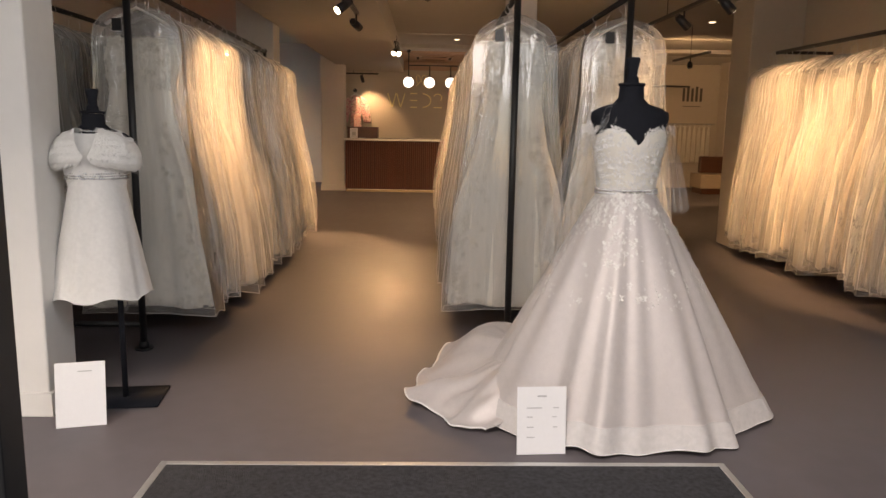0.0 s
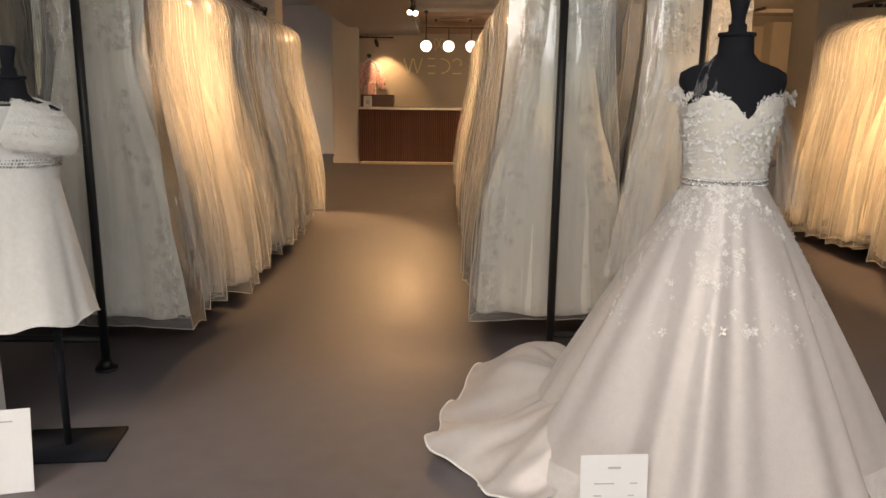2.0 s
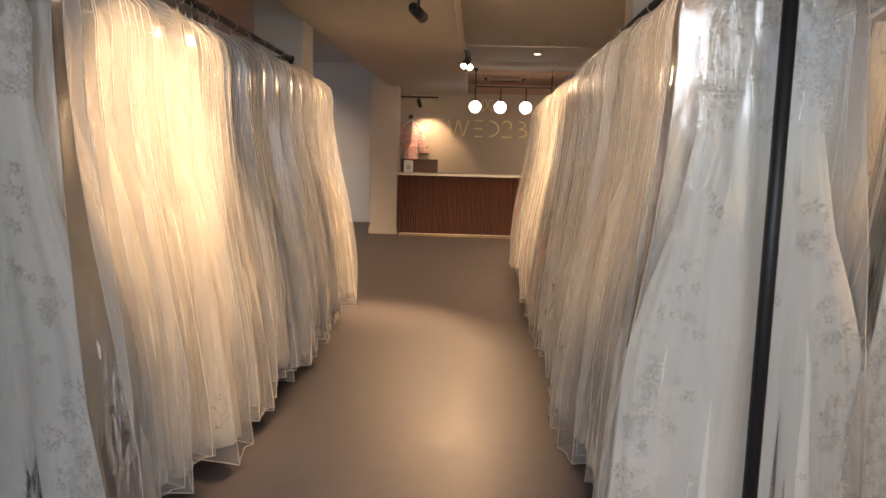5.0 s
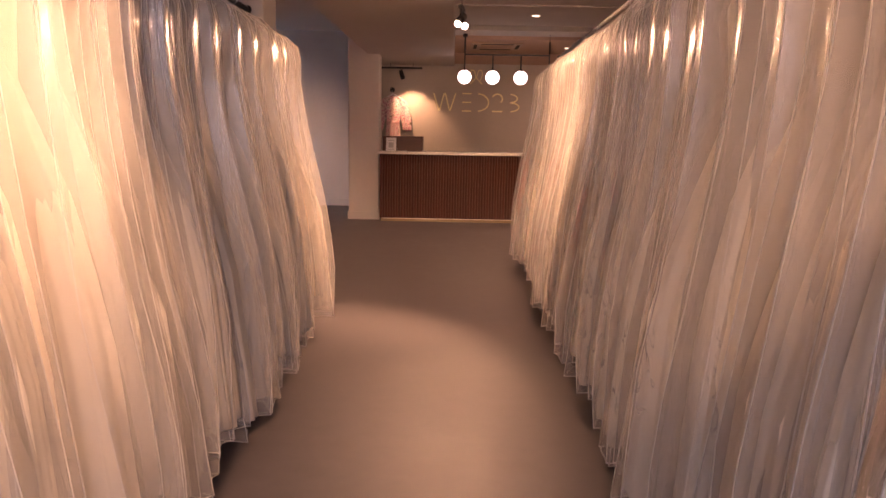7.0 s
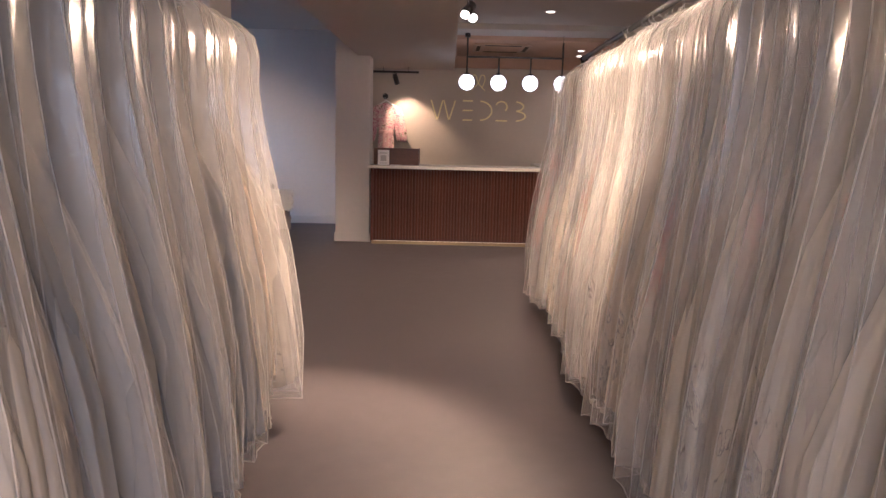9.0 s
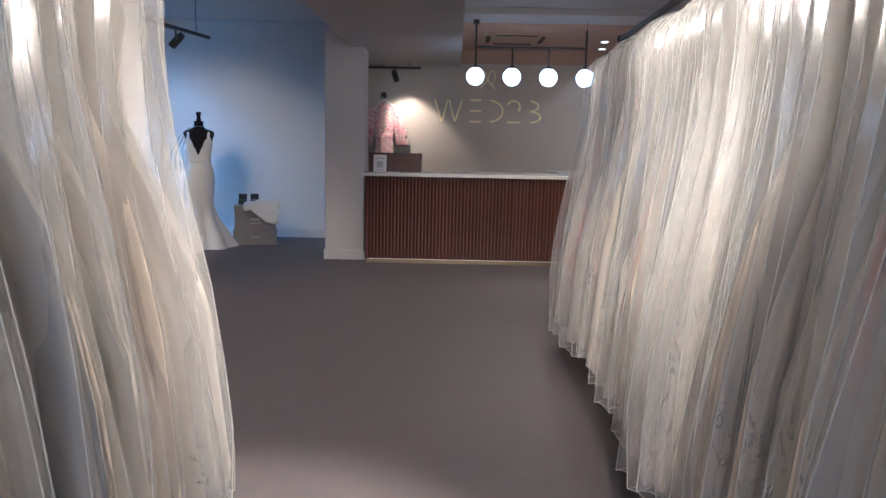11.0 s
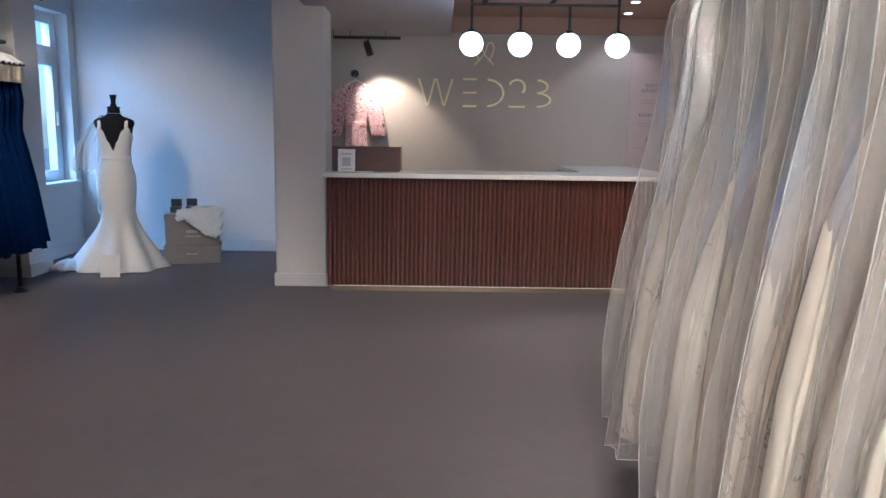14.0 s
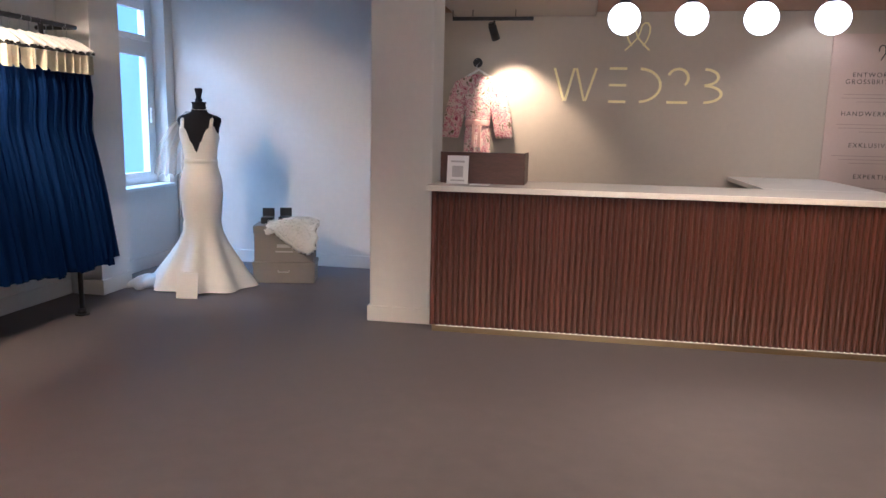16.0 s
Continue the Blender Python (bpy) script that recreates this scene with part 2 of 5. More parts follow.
M_WOOD_FLAT = mat("walnut_veneer", (0.10, 0.042, 0.025), 0.4, vary=0.3, scale=6, stretch=(0.5, 4, 4), bump=0.08, bump_scale=50)
M_MARBLE = mat("white_stone_top", (0.78, 0.76, 0.73), 0.18, vary=0.05, scale=3, spec=0.5)
M_BRASS = mat("brushed_brass", (0.45, 0.34, 0.19), 0.34, 1.0, vary=0.08, scale=30, stretch=(0.2, 1, 6))
M_GOLD = mat("gold_sign_metal", (0.95, 0.86, 0.50), 0.42, 0.1, vary=0.05)
M_OPAL = mat("opal_glass_lit", (0.9, 0.9, 0.9), 0.3, vary=0.0, emit=4.0, emit_colour=(1.0, 0.93, 0.86))
M_LENS = mat("lamp_lens_lit", (0.9, 0.85, 0.7), 0.3, vary=0.0, emit=30.0, emit_colour=(1.0, 0.80, 0.55))
M_LED = mat("led_strip_lit", (0.9, 0.85, 0.7), 0.3, vary=0.0, emit=0.3, emit_colour=(1.0, 0.80, 0.50))
M_DOWN = mat("downlight_lit", (0.9, 0.85, 0.7), 0.3, vary=0.0, emit=4.0, emit_colour=(1.0, 0.85, 0.62))
M_FLORAL = floral_material("floral_satin")
M_PINK = mat("pink_board", (0.60, 0.48, 0.43), 0.7, vary=0.02)
M_SUITCASE = mat("grey_paper_board", (0.27, 0.25, 0.235), 0.7, vary=0.05, scale=9, bump=0.1, bump_scale=150)
M_RED = mat("red_chiffon", (0.52, 0.006, 0.022), 0.85, vary=0.12, scale=6, bump=0.15, bump_scale=40, stretch=(1, 1, 0.15), spec=0.15, translucent=0.1)
M_GREEN = mat("green_chiffon", (0.004, 0.085, 0.055), 0.85, vary=0.12, scale=6, bump=0.15, bump_scale=40, stretch=(1, 1, 0.15), spec=0.15, translucent=0.1)
M_NAVY = mat("navy_chiffon", (0.002, 0.014, 0.070), 0.85, vary=0.15, scale=6, bump=0.15, bump_scale=40, stretch=(1, 1, 0.15), spec=0.1, translucent=0.08)
M_TAG = mat("beige_card_tag", (0.66, 0.60, 0.46), 0.7, vary=0.08, scale=12, island=0.12)
M_HANGER = mat("white_plastic_hanger", (0.80, 0.79, 0.77), 0.4)
M_MAT = mat("grey_entrance_matting", (0.045, 0.045, 0.05), 0.95, vary=0.75, scale=55, bump=1.0, bump_scale=220)
M_ALU = mat("aluminium_trim", (0.62, 0.61, 0.59), 0.4, 0.7)
M_UPVC = mat("white_window_frame", (0.80, 0.81, 0.82), 0.35, vary=0.02)
M_DOORWHITE = mat("white_door_paint", (0.74, 0.72, 0.69), 0.5, vary=0.02)
M_PAVE = mat("pavement_slabs", (0.28, 0.27, 0.26), 0.9, vary=0.15, scale=3, bump=0.3, bump_scale=60)
M_VENT = mat("tan_grille", (0.40, 0.27, 0.18), 0.5)
# near-black colour stands in for the shade inside the cassette's outlet slots
M_SLOT_SHADE = mat("painted_slot_shade", (0.02, 0.018, 0.016), 0.8)
M_CREAM = mat("cream_upholstery", (0.42, 0.33, 0.24), 0.9, vary=0.1, scale=20)


def glass_material(name, tint):
    m = bpy.data.materials.new(name)
    m.use_nodes = True
    b = m.node_tree.nodes["Principled BSDF"]
    b.inputs["Base Color"].default_value = (*tint, 1)
    b.inputs["Roughness"].default_value = 0.0
    b.inputs["Transmission Weight"].default_value = 1.0
    b.inputs["IOR"].default_value = 1.45
    return m


M_GLASS = glass_material("window_glass", (0.96, 0.98, 0.98))


def sheer_material(name, alpha, colour):
    return mat(name, colour, 0.7, vary=0.08, scale=90, alpha=alpha, translucent=0.0, bump=0.1, bump_scale=200)


M_VEIL_BRIGHT = sheer_material("white_veil_tulle", 0.3, (0.88, 0.88, 0.88))
M_VEIL = sheer_material("sheer_tulle", 0.15, (0.85, 0.84, 0.83))

# ---- mesh helpers ----


def mesh_of(name, verts, faces, smooth=True):
    me = bpy.data.meshes.new(name)
    me.from_pydata([tuple(float(c) for c in v) for v in verts], [], faces)
    if smooth:
        me.polygons.foreach_set("use_smooth", [True] * len(me.polygons))
    me.update()
    return me


def part(name, me, material, parent=None, label="", m=None):
    """Links a mesh (or the mesh of a bmesh) as one object, under a thing or a part."""
    if isinstance(me, bmesh.types.BMesh):
        data = bpy.data.meshes.new(name)
        me.to_mesh(data)
        me.free()
        me = data
    if material and not me.materials:
        me.materials.append(material)
    ob = new(name, me)
    if parent is not None:
        ob.parent = parent
    if m is not None:
        ob.matrix_basis = m
    if label:
        ob["label"] = label
    return ob


def thing(name, label, category, m=None, group=""):
    ob = new(name)
    ob.empty_display_size = 0.1
    if m is not None:
        ob.matrix_basis = m
    return tagged(ob, label, category, group)


def add_box(bm, x0, x1, y0, y1, z0, z1, bevel=0.0):
    r = bmesh.ops.create_cube(bm, size=1.0, matrix=Matrix.LocRotScale(((x0 + x1) / 2, (y0 + y1) / 2, (z0 + z1) / 2), None, (x1 - x0, y1 - y0, z1 - z0)))
    if bevel:
        edges = {e for v in r["verts"] for e in v.link_edges}
        bmesh.ops.bevel(bm, geom=list(edges), offset=bevel, segments=2, affect="EDGES", profile=0.5)
    return bm


def box(x0, x1, y0, y1, z0, z1, bevel=0.0):
    return add_box(bmesh.new(), x0, x1, y0, y1, z0, z1, bevel)


def add_cyl(bm, a, b, r0, r1=None, sides=14, caps=True):
    a, b = Vector(a), Vector(b)
    q = (b - a).to_track_quat("Z", "Y").to_matrix().to_4x4()
    bmesh.ops.create_cone(bm, cap_ends=caps, segments=sides, radius1=r0, radius2=r0 if r1 is None else r1, depth=(b - a).length,
                          matrix=Matrix.Translation((a + b) / 2) @ q)
    return bm


def cyl(a, b, r0, r1=None, sides=14):
    return smooth_bm(add_cyl(bmesh.new(), a, b, r0, r1, sides))


def smooth_bm(bm):
    for f in bm.faces:
        f.smooth = len(f.verts) < 6
    return bm


def tube(path, r, sides=6, closed=False):
    """A thin round bar along a list of points."""
    pts = [Vector(p) for p in path]
    verts, faces = [], []
    n = len(pts)
    for i, p in enumerate(pts):
        a = pts[(i - 1) % n] if closed or i else p
        b = pts[(i + 1) % n] if closed or i < n - 1 else p
        d = (b - a).normalized() if (b - a).length > 1e-6 else Vector((0, 0, 1))
        u = d.cross(Vector((0.31, 0.87, 0.38))).normalized()
        w = d.cross(u)
        for k in range(sides):
            ang = 2 * math.pi * k / sides
            verts.append(p + r * (math.cos(ang) * u + math.sin(ang) * w))
    for i in range(n if closed else n - 1):
        for k in range(sides):
            j = (i + 1) % n
            faces.append((i * sides + k, i * sides + (k + 1) % sides, j * sides + (k + 1) % sides, j * sides + k))
    return verts, faces


def tubes(paths, r, sides=6, closed=False):
    verts, faces = [], []
    for p in paths:
        v, f = tube(p, r, sides, closed)
        o = len(verts)
        verts += v
        faces += [tuple(i + o for i in q) for q in f]
    return mesh_of("tube", verts, faces)


def loft(rings, closed=True, cap=False):
    """A smooth skin over rings of equally many points."""
    n = len(rings[0])
    verts = [p for ring in rings for p in ring]
    faces = []
    for i in range(len(rings) - 1):
        for k in range(n if closed else n - 1):
            j = (k + 1) % n
            faces.append((i * n + k, i * n + j, (i + 1) * n + j, (i + 1) * n + k))
    if cap:
        faces.append(tuple(range(n))[::-1])
        faces.append(tuple(range((len(rings) - 1) * n, len(rings) * n)))
    return verts, faces


def lathe(profile, sides=28, cx=0.0, cy=0.0, sx=1.0, sy=1.0):
    rings = []
    for r, z in profile:
        rings.append([(cx + sx * r * math.cos(2 * math.pi * k / sides), cy + sy * r * math.sin(2 * math.pi * k / sides), z) for k in range(sides)])
    return mesh_of("lathe", *loft(rings, True, True))


def table(x, xs, ys):
    return float(np.interp(x, xs, ys))


def structure(name, bm, material, label, category):
    ob = part(name, bm, material)
    return tagged(ob, label, category, kind="structure")

# ---- the large structure ----
SHOP_Y, BACK_Y, LEFT_X = 1.75, 17.4, -4.9
ground = structure("ground", box(-60, 60, -60, 60, -0.3, -0.02), M_PAVE, "grey paved ground outside the shop front", "ground")
structure("floor", box(-5.2, 8.3, SHOP_Y - 0.1, 22.2, -0.15, 0.0), M_FLOOR, "smooth grey-brown vinyl shop floor", "floor")

structure("wall_west", box(LEFT_X - 0.3, LEFT_X, SHOP_Y, 15.92, 0, 3.2), M_WALL, "white painted side wall behind the colourful dresses", "wall")
bm = bmesh.new()
add_box(bm, LEFT_X - 0.3, LEFT_X, 15.92, 17.25, 0, 0.80)
add_box(bm, LEFT_X - 0.3, LEFT_X, 15.92, 17.25, 2.68, 3.2)
add_box(bm, LEFT_X - 0.3, LEFT_X, 17.25, BACK_Y + 0.2, 0, 3.2)
structure("wall_west_window", bm, M_WALL, "white painted wall round a tall window", "wall")
structure("wall_nib", box(LEFT_X + 0.003, -4.60, 15.62, 16.02, 0, 3.09, 0.006), M_WALL, "white boxed-out pier beside the window", "wall")
structure("wall_north", box(LEFT_X + 0.003, -2.10, BACK_Y, BACK_Y + 0.2, 0, 3.2), M_WALL, "white painted back wall in the side room", "wall")
structure("wall_alcove", box(-2.097, 2.45, BACK_Y, BACK_Y + 0.2, 0, 2.56), M_ALCOVE, "greige painted wall behind the reception counter", "wall")
structure("wall_alcove_upper", box(-2.097, 2.45, BACK_Y - 0.01, BACK_Y + 0.2, 2.563, 3.2), M_TAN, "tan bulkhead above the reception wall", "wall")
structure("wall_alcove_side", box(-2.19, -2.10, 15.80, BACK_Y - 0.003, 0, 3.1), M_WALL, "white return wall beside the reception", "wall")
structure("pillar_reception", box(-2.19, -1.72, 15.40, 15.797, 0, 3.1, 0.012), M_WALL, "white square pillar at the counter's end", "pillar")
structure("pillar_rack", box(-2.32, -1.89, 9.12, 9.5, 0, 3.1, 0.01), M_WALL, "white square pillar behind the dress rack", "pillar")
structure("pillar_entrance", box(-2.75, -1.90, 3.53, 3.82, 0, 3.1, 0.01), M_WALL, "white square pillar near the entrance", "pillar")
structure("pillar_aisle", box(0.82, 1.15, 8.86, 9.18, 0, 3.1, 0.01), M_WALL, "white square pillar among the hanging gowns", "pillar")
structure("pillar_right", box(3.55, 4.15, 8.65, 9.2, 0, 3.1, 0.01), M_ALCOVE, "beige pillar at the end of the wall rack", "pillar")
structure("wall_east_front", box(4.15, 4.35, SHOP_Y, 9.2, 0, 3.2), M_ALCOVE, "beige side wall behind a dress rail", "wall")
structure("wall_east", box(8.1, 8.3, 9.0, BACK_Y + 0.2, 0, 3.2), M_ALCOVE, "beige far side wall", "wall")
structure("wall_east_return", box(4.353, 8.3, 9.0, 9.2, 0, 3.2), M_ALCOVE, "beige wall closing the side bay", "wall")
structure("wall_north_east", box(5.3, 8.1, BACK_Y, BACK_Y + 0.2, 0, 3.2), M_ALCOVE, "beige wall with small lettering", "wall")
structure("pillar_deep", box(6.45, 6.9, 16.4, 16.85, 0, 3.1, 0.01), M_ALCOVE, "beige pillar in the side bay", "pillar")
structure("wall_corridor_east", box(5.3, 5.5, BACK_Y + 0.2, 22.2, 0, 3.2), M_WALL, "white corridor wall", "wall")
structure("wall_corridor_west", box(2.25, 2.45, BACK_Y + 0.2, 22.2, 0, 3.2), M_WALL, "white corridor wall", "wall")
structure("wall_corridor_end", box(2.25, 5.5, 22.003, 22.2, 0, 3.2), M_WALL, "white wall with a door at the corridor's end", "wall")

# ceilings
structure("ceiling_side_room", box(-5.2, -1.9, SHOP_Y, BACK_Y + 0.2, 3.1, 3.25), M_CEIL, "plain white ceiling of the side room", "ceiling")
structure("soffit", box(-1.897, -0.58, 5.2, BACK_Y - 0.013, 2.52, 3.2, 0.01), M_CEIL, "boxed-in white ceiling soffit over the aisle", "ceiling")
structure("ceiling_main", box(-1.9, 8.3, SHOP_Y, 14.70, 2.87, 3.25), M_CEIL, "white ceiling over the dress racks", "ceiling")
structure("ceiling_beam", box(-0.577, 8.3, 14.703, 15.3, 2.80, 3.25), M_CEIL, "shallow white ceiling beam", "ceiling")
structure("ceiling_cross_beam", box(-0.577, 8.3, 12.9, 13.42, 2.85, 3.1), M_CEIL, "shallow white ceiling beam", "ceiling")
structure("ceiling_tan", box(-0.577, 2.45, 15.303, BACK_Y, 2.75, 3.25), M_TAN, "tan ceiling above the reception", "ceiling")

structure("ceiling_rear", box(2.453, 8.3, 15.303, 22.2, 2.80, 3.25), M_WALL, "white ceiling of the corridor and side bay", "ceiling")

# skirting boards
for name, b in (("baseboard", (-2.205, -1.705, 15.385, 15.40, 0, 0.12)), ("baseboard", (-2.205, -2.19, 15.40, 17.38, 0, 0.12)),
                ("baseboard", (LEFT_X, -2.19, BACK_Y - 0.016, BACK_Y, 0, 0.13)), ("baseboard", (LEFT_X, LEFT_X + 0.016, 16.085, BACK_Y - 0.02, 0, 0.13)),
                ("baseboard", (-4.6, -4.584, 15.605, 16.02, 0, 0.13)), ("baseboard", (LEFT_X + 0.02, -4.584, 15.604, 15.62, 0, 0.13)),
                ("baseboard", (LEFT_X, LEFT_X + 0.016, 4.0, 15.6, 0, 0.13)), ("baseboard", (-2.75, -1.885, 3.515, 3.53, 0, 0.12)),
                ("baseboard", (-1.90, -1.885, 3.53, 3.82, 0, 0.12))):
    structure(name, box(*b, 0.004), M_WALL, "white painted skirting board", "baseboard")

# shop front: dark frame, open doorway, fixed panes at both sides
structure("wall_south_lintel", box(-5.2, 8.3, SHOP_Y - 0.1, SHOP_Y + 0.1, 2.75, 3.25), M_WALL, "white lintel above the shop front", "wall")
structure("wall_south_east", box(4.15, 8.3, SHOP_Y - 0.1, SHOP_Y + 0.1, 0, 2.75), M_WALL, "white shop front wall", "wall")
front = tagged(new("window_1"), "black-framed shop front panes beside the open doorway", "shop window", kind="structure")
for x in (-5.1, -3.1, 1.30, 2.7, 4.1):
    part("mullion", box(x - 0.04, x + 0.04, SHOP_Y - 0.05, SHOP_Y + 0.05, 0, 2.75, 0.006), M_BLACK, front)
for x0, x1 in ((-5.06, -3.14), (-3.06, -1.16), (1.34, 2.66), (2.74, 4.06)):
    part("window_frame", box(x0, x1, SHOP_Y - 0.05, SHOP_Y + 0.05, 0, 0.12, 0.006), M_BLACK, front)
    p = part("pane", box(x0, x1, SHOP_Y - 0.008, SHOP_Y + 0.008, 0.12, 2.75), M_GLASS, front)
    p.visible_shadow = False
jamb = tagged(new("door_1"), "black metal door frame of the open shop entrance", "door frame", kind="structure")
part("door_jamb", box(-1.155, -1.08, SHOP_Y - 0.05, SHOP_Y + 0.05, 0, 2.75, 0.006), M_BLACK, jamb)
part("door_stop", box(-1.25, -1.165, SHOP_Y - 0.12, SHOP_Y - 0.055, 0, 2.75, 0.004), M_UPVC, jamb)

# corridor door
door = tagged(new("door_2"), "plain white interior door, closed, at the corridor's end", "door", kind="structure")
part("door_leaf", box(4.55, 5.2, 21.95, 21.99, 0.01, 2.2, 0.004), M_DOORWHITE, door)
part("door_frame", box(4.46, 4.547, 21.93, 22.0, 0, 2.28, 0.004), M_DOORWHITE, door)
part("door_head", box(4.46, 5.28, 21.93, 22.0, 2.203, 2.28, 0.004), M_DOORWHITE, door)
bm = box(4.60, 4.63, 21.93, 21.95, 0.98, 1.2, 0.003)
add_cyl(bm, (4.615, 21.94, 1.1), (4.615, 21.89, 1.1), 0.01)
add_cyl(bm, (4.61, 21.89, 1.1), (4.74, 21.89, 1.1), 0.01)
part("door_handle", bm, M_STEEL, door, "brushed steel lever handle")

# side-room window
win = tagged(new("window_2"), "tall white casement window with a small top light", "window", kind="structure")
WX = LEFT_X - 0.17
bm = bmesh.new()
for b in ((15.92, 15.98, 0.82, 2.68), (17.18, 17.25, 0.82, 2.68)):
    add_box(bm, WX - 0.03, WX + 0.03, *b, 0.004)
for z0, z1 in ((0.82, 0.90), (2.16, 2.26), (2.61, 2.68)):
    add_box(bm, WX - 0.032, WX + 0.032, 15.98, 17.18, z0, z1, 0.004)
part("window_frame", bm, M_UPVC, win)
for z0, z1 in ((0.90, 2.16), (2.26, 2.61)):
    bm = bmesh.new()
    add_box(bm, WX - 0.01, WX + 0.045, 15.98, 16.06, z0, z1, 0.004)
    add_box(bm, WX - 0.01, WX + 0.045, 17.10, 17.18, z0, z1, 0.004)
    add_box(bm, WX - 0.012, WX + 0.043, 16.06, 17.10, z0, z0 + 0.055, 0.004)
    add_box(bm, WX - 0.012, WX + 0.043, 16.06, 17.10, z1 - 0.055, z1, 0.004)
    part("sash", bm, M_UPVC, win)
    p = part("pane", box(WX - 0.004, WX + 0.004, 16.06, 17.10, z0 + 0.055, z1 - 0.055), M_GLASS, win)
    p.visible_shadow = False
part("window_sill", box(WX + 0.03, LEFT_X + 0.06, 15.94, 17.27, 0.802, 0.832, 0.006), M_UPVC, win)
part("window_handle", box(WX + 0.045, WX + 0.07, 17.125, 17.155, 1.45, 1.6, 0.005), M_UPVC, win)

structure("backdrop", box(-9.2, -9.1, 10.0, 24.0, -0.1, 8.0), mat("bright_sky_haze", (0.5, 0.7, 0.85), 1.0, vary=0.08, scale=0.4, emit=0.6, emit_colour=(0.36, 0.60, 0.88)),
          "pale bright sky outside the window", "backdrop")

# entrance mat let into the floor
emat = tagged(new("entrance_mat"), "charcoal ribbed entrance mat in an aluminium frame", "mat")
part("matting", box(-1.18, 1.14, SHOP_Y + 0.1, 3.01, 0.0, 0.006), M_MAT, emat)
bm = bmesh.new()
add_box(bm, -1.21, -1.18, SHOP_Y + 0.1, 3.04, 0.0, 0.008, 0.002)
add_box(bm, 1.14, 1.17, SHOP_Y + 0.1, 3.04, 0.0, 0.008, 0.002)
add_box(bm, -1.18, 1.14, 3.01, 3.04, 0.0, 0.008, 0.002)
part("mat_frame", bm, M_ALU, emat)

# ---- dress racks ----
RAIL_Z = 2.2


def foot_flange(bm, x, y):
    add_cyl(bm, (x, y, 0), (x, y, 0.012), 0.055, 0.055, 18)
    add_cyl(bm, (x, y, 0.012), (x, y, 0.05), 0.034, 0.026, 14)
    return bm


def dress_rack(rails, posts, bars, label):
    """A black pipe rack: rails along the aisle, posts with floor flanges, cross bars."""
    r = thing("dress_rack", label, "clothes rack")
    for a, b in rails:
        part("rail", cyl((*a, RAIL_Z), (*b, RAIL_Z), 0.019), M_BLACK, r)
    for x, y in posts:
        bm = add_cyl(bmesh.new(), (x, y, 0.01), (x, y, RAIL_Z + 0.01), 0.021)
        bmesh.ops.create_uvsphere(bm, u_segments=12, v_segments=8, radius=0.03, matrix=Matrix.Translation((x, y, RAIL_Z)))
        part("post", smooth_bm(bm), M_BLACK, r)
        part("foot", smooth_bm(foot_flange(bmesh.new(), x, y)), M_BLACK, r)
    for a, b in bars:
        part("crossbar", cyl(a, b, 0.017), M_BLACK, r)
    return r


dress_rack([((-1.85, 4.6), (-1.99, 9.08)), ((-2.85, 4.6), (-2.92, 9.08))], [(-1.85, 4.6), (-2.85, 4.6), (-1.99, 9.08), (-2.92, 9.08)],
           [((-1.85, 4.6, 0.16), (-2.85, 4.6, 0.16)), ((-1.99, 9.08, 0.16), (-2.92, 9.08, 0.16)), ((-1.99, 9.08, RAIL_Z), (-2.92, 9.08, RAIL_Z)),
            ((-1.85, 4.6, RAIL_Z), (-2.85, 4.6, RAIL_Z))],
           "black steel pipe rack with two rails of bridal gowns")
dress_rack([((0.43, 4.75), (0.56, 12.1)), ((1.12, 4.75), (1.22, 12.1))], [(0.43, 4.75), (1.12, 4.75), (0.56, 12.1), (1.22, 12.1)],
           [((0.43, 4.75, 0.16), (1.12, 4.75, 0.16)), ((0.56, 12.1, 0.16), (1.22, 12.1, 0.16)), ((0.56, 12.1, RAIL_Z), (1.22, 12.1, RAIL_Z))],
           "black steel pipe rack with bagged gowns along the aisle")
dress_rack([((3.58, 4.5), (3.58, 8.05))], [],
           [((3.58, 8.0, RAIL_Z), (4.14, 8.0, RAIL_Z)), ((3.58, 6.2, RAIL_Z), (4.14, 6.2, RAIL_Z)), ((3.58, 4.6, RAIL_Z), (4.14, 4.6, RAIL_Z))],
           "black wall-mounted rail of bagged gowns")


def hanger_mesh(w, z):
    paths = [[(-w, 0, z - 0.10), (-w * 0.6, 0, z - 0.055), (0, 0, z), (w * 0.6, 0, z - 0.055), (w, 0, z - 0.10)]]
    return tubes(paths, 0.008, 6)


def hook_mesh(z):
    pts = [(0, 0, z), (0, 0, RAIL_Z - 0.05)]
    for k in range(9):
        a = -1.57 + k * 0.52
        pts.append((0.026 * math.cos(a), 0, RAIL_Z - 0.004 + 0.026 * math.sin(a)))
    return tubes([pts], 0.0028, 5)


def flower(rg, size):
    """A small raised five-petal lace flower: verts and faces round the origin, facing +z."""
    v, f = [], []
    a0 = rg.uniform(0, 6.28)
    for k in range(5):
        a = a0 + k * 2 * math.pi / 5
        ln = size * rg.uniform(0.8, 1.15)
        o = len(v)
        for r, da, z in ((0.12, 0, 0.08), (0.6, 0.42, 0.16), (1.0, 0, 0.30), (0.6, -0.42, 0.16)):
            v.append((ln * r * math.cos(a + da), ln * r * math.sin(a + da), z * size))
        f.append((o, o + 3, o + 2, o + 1))
    return v, f


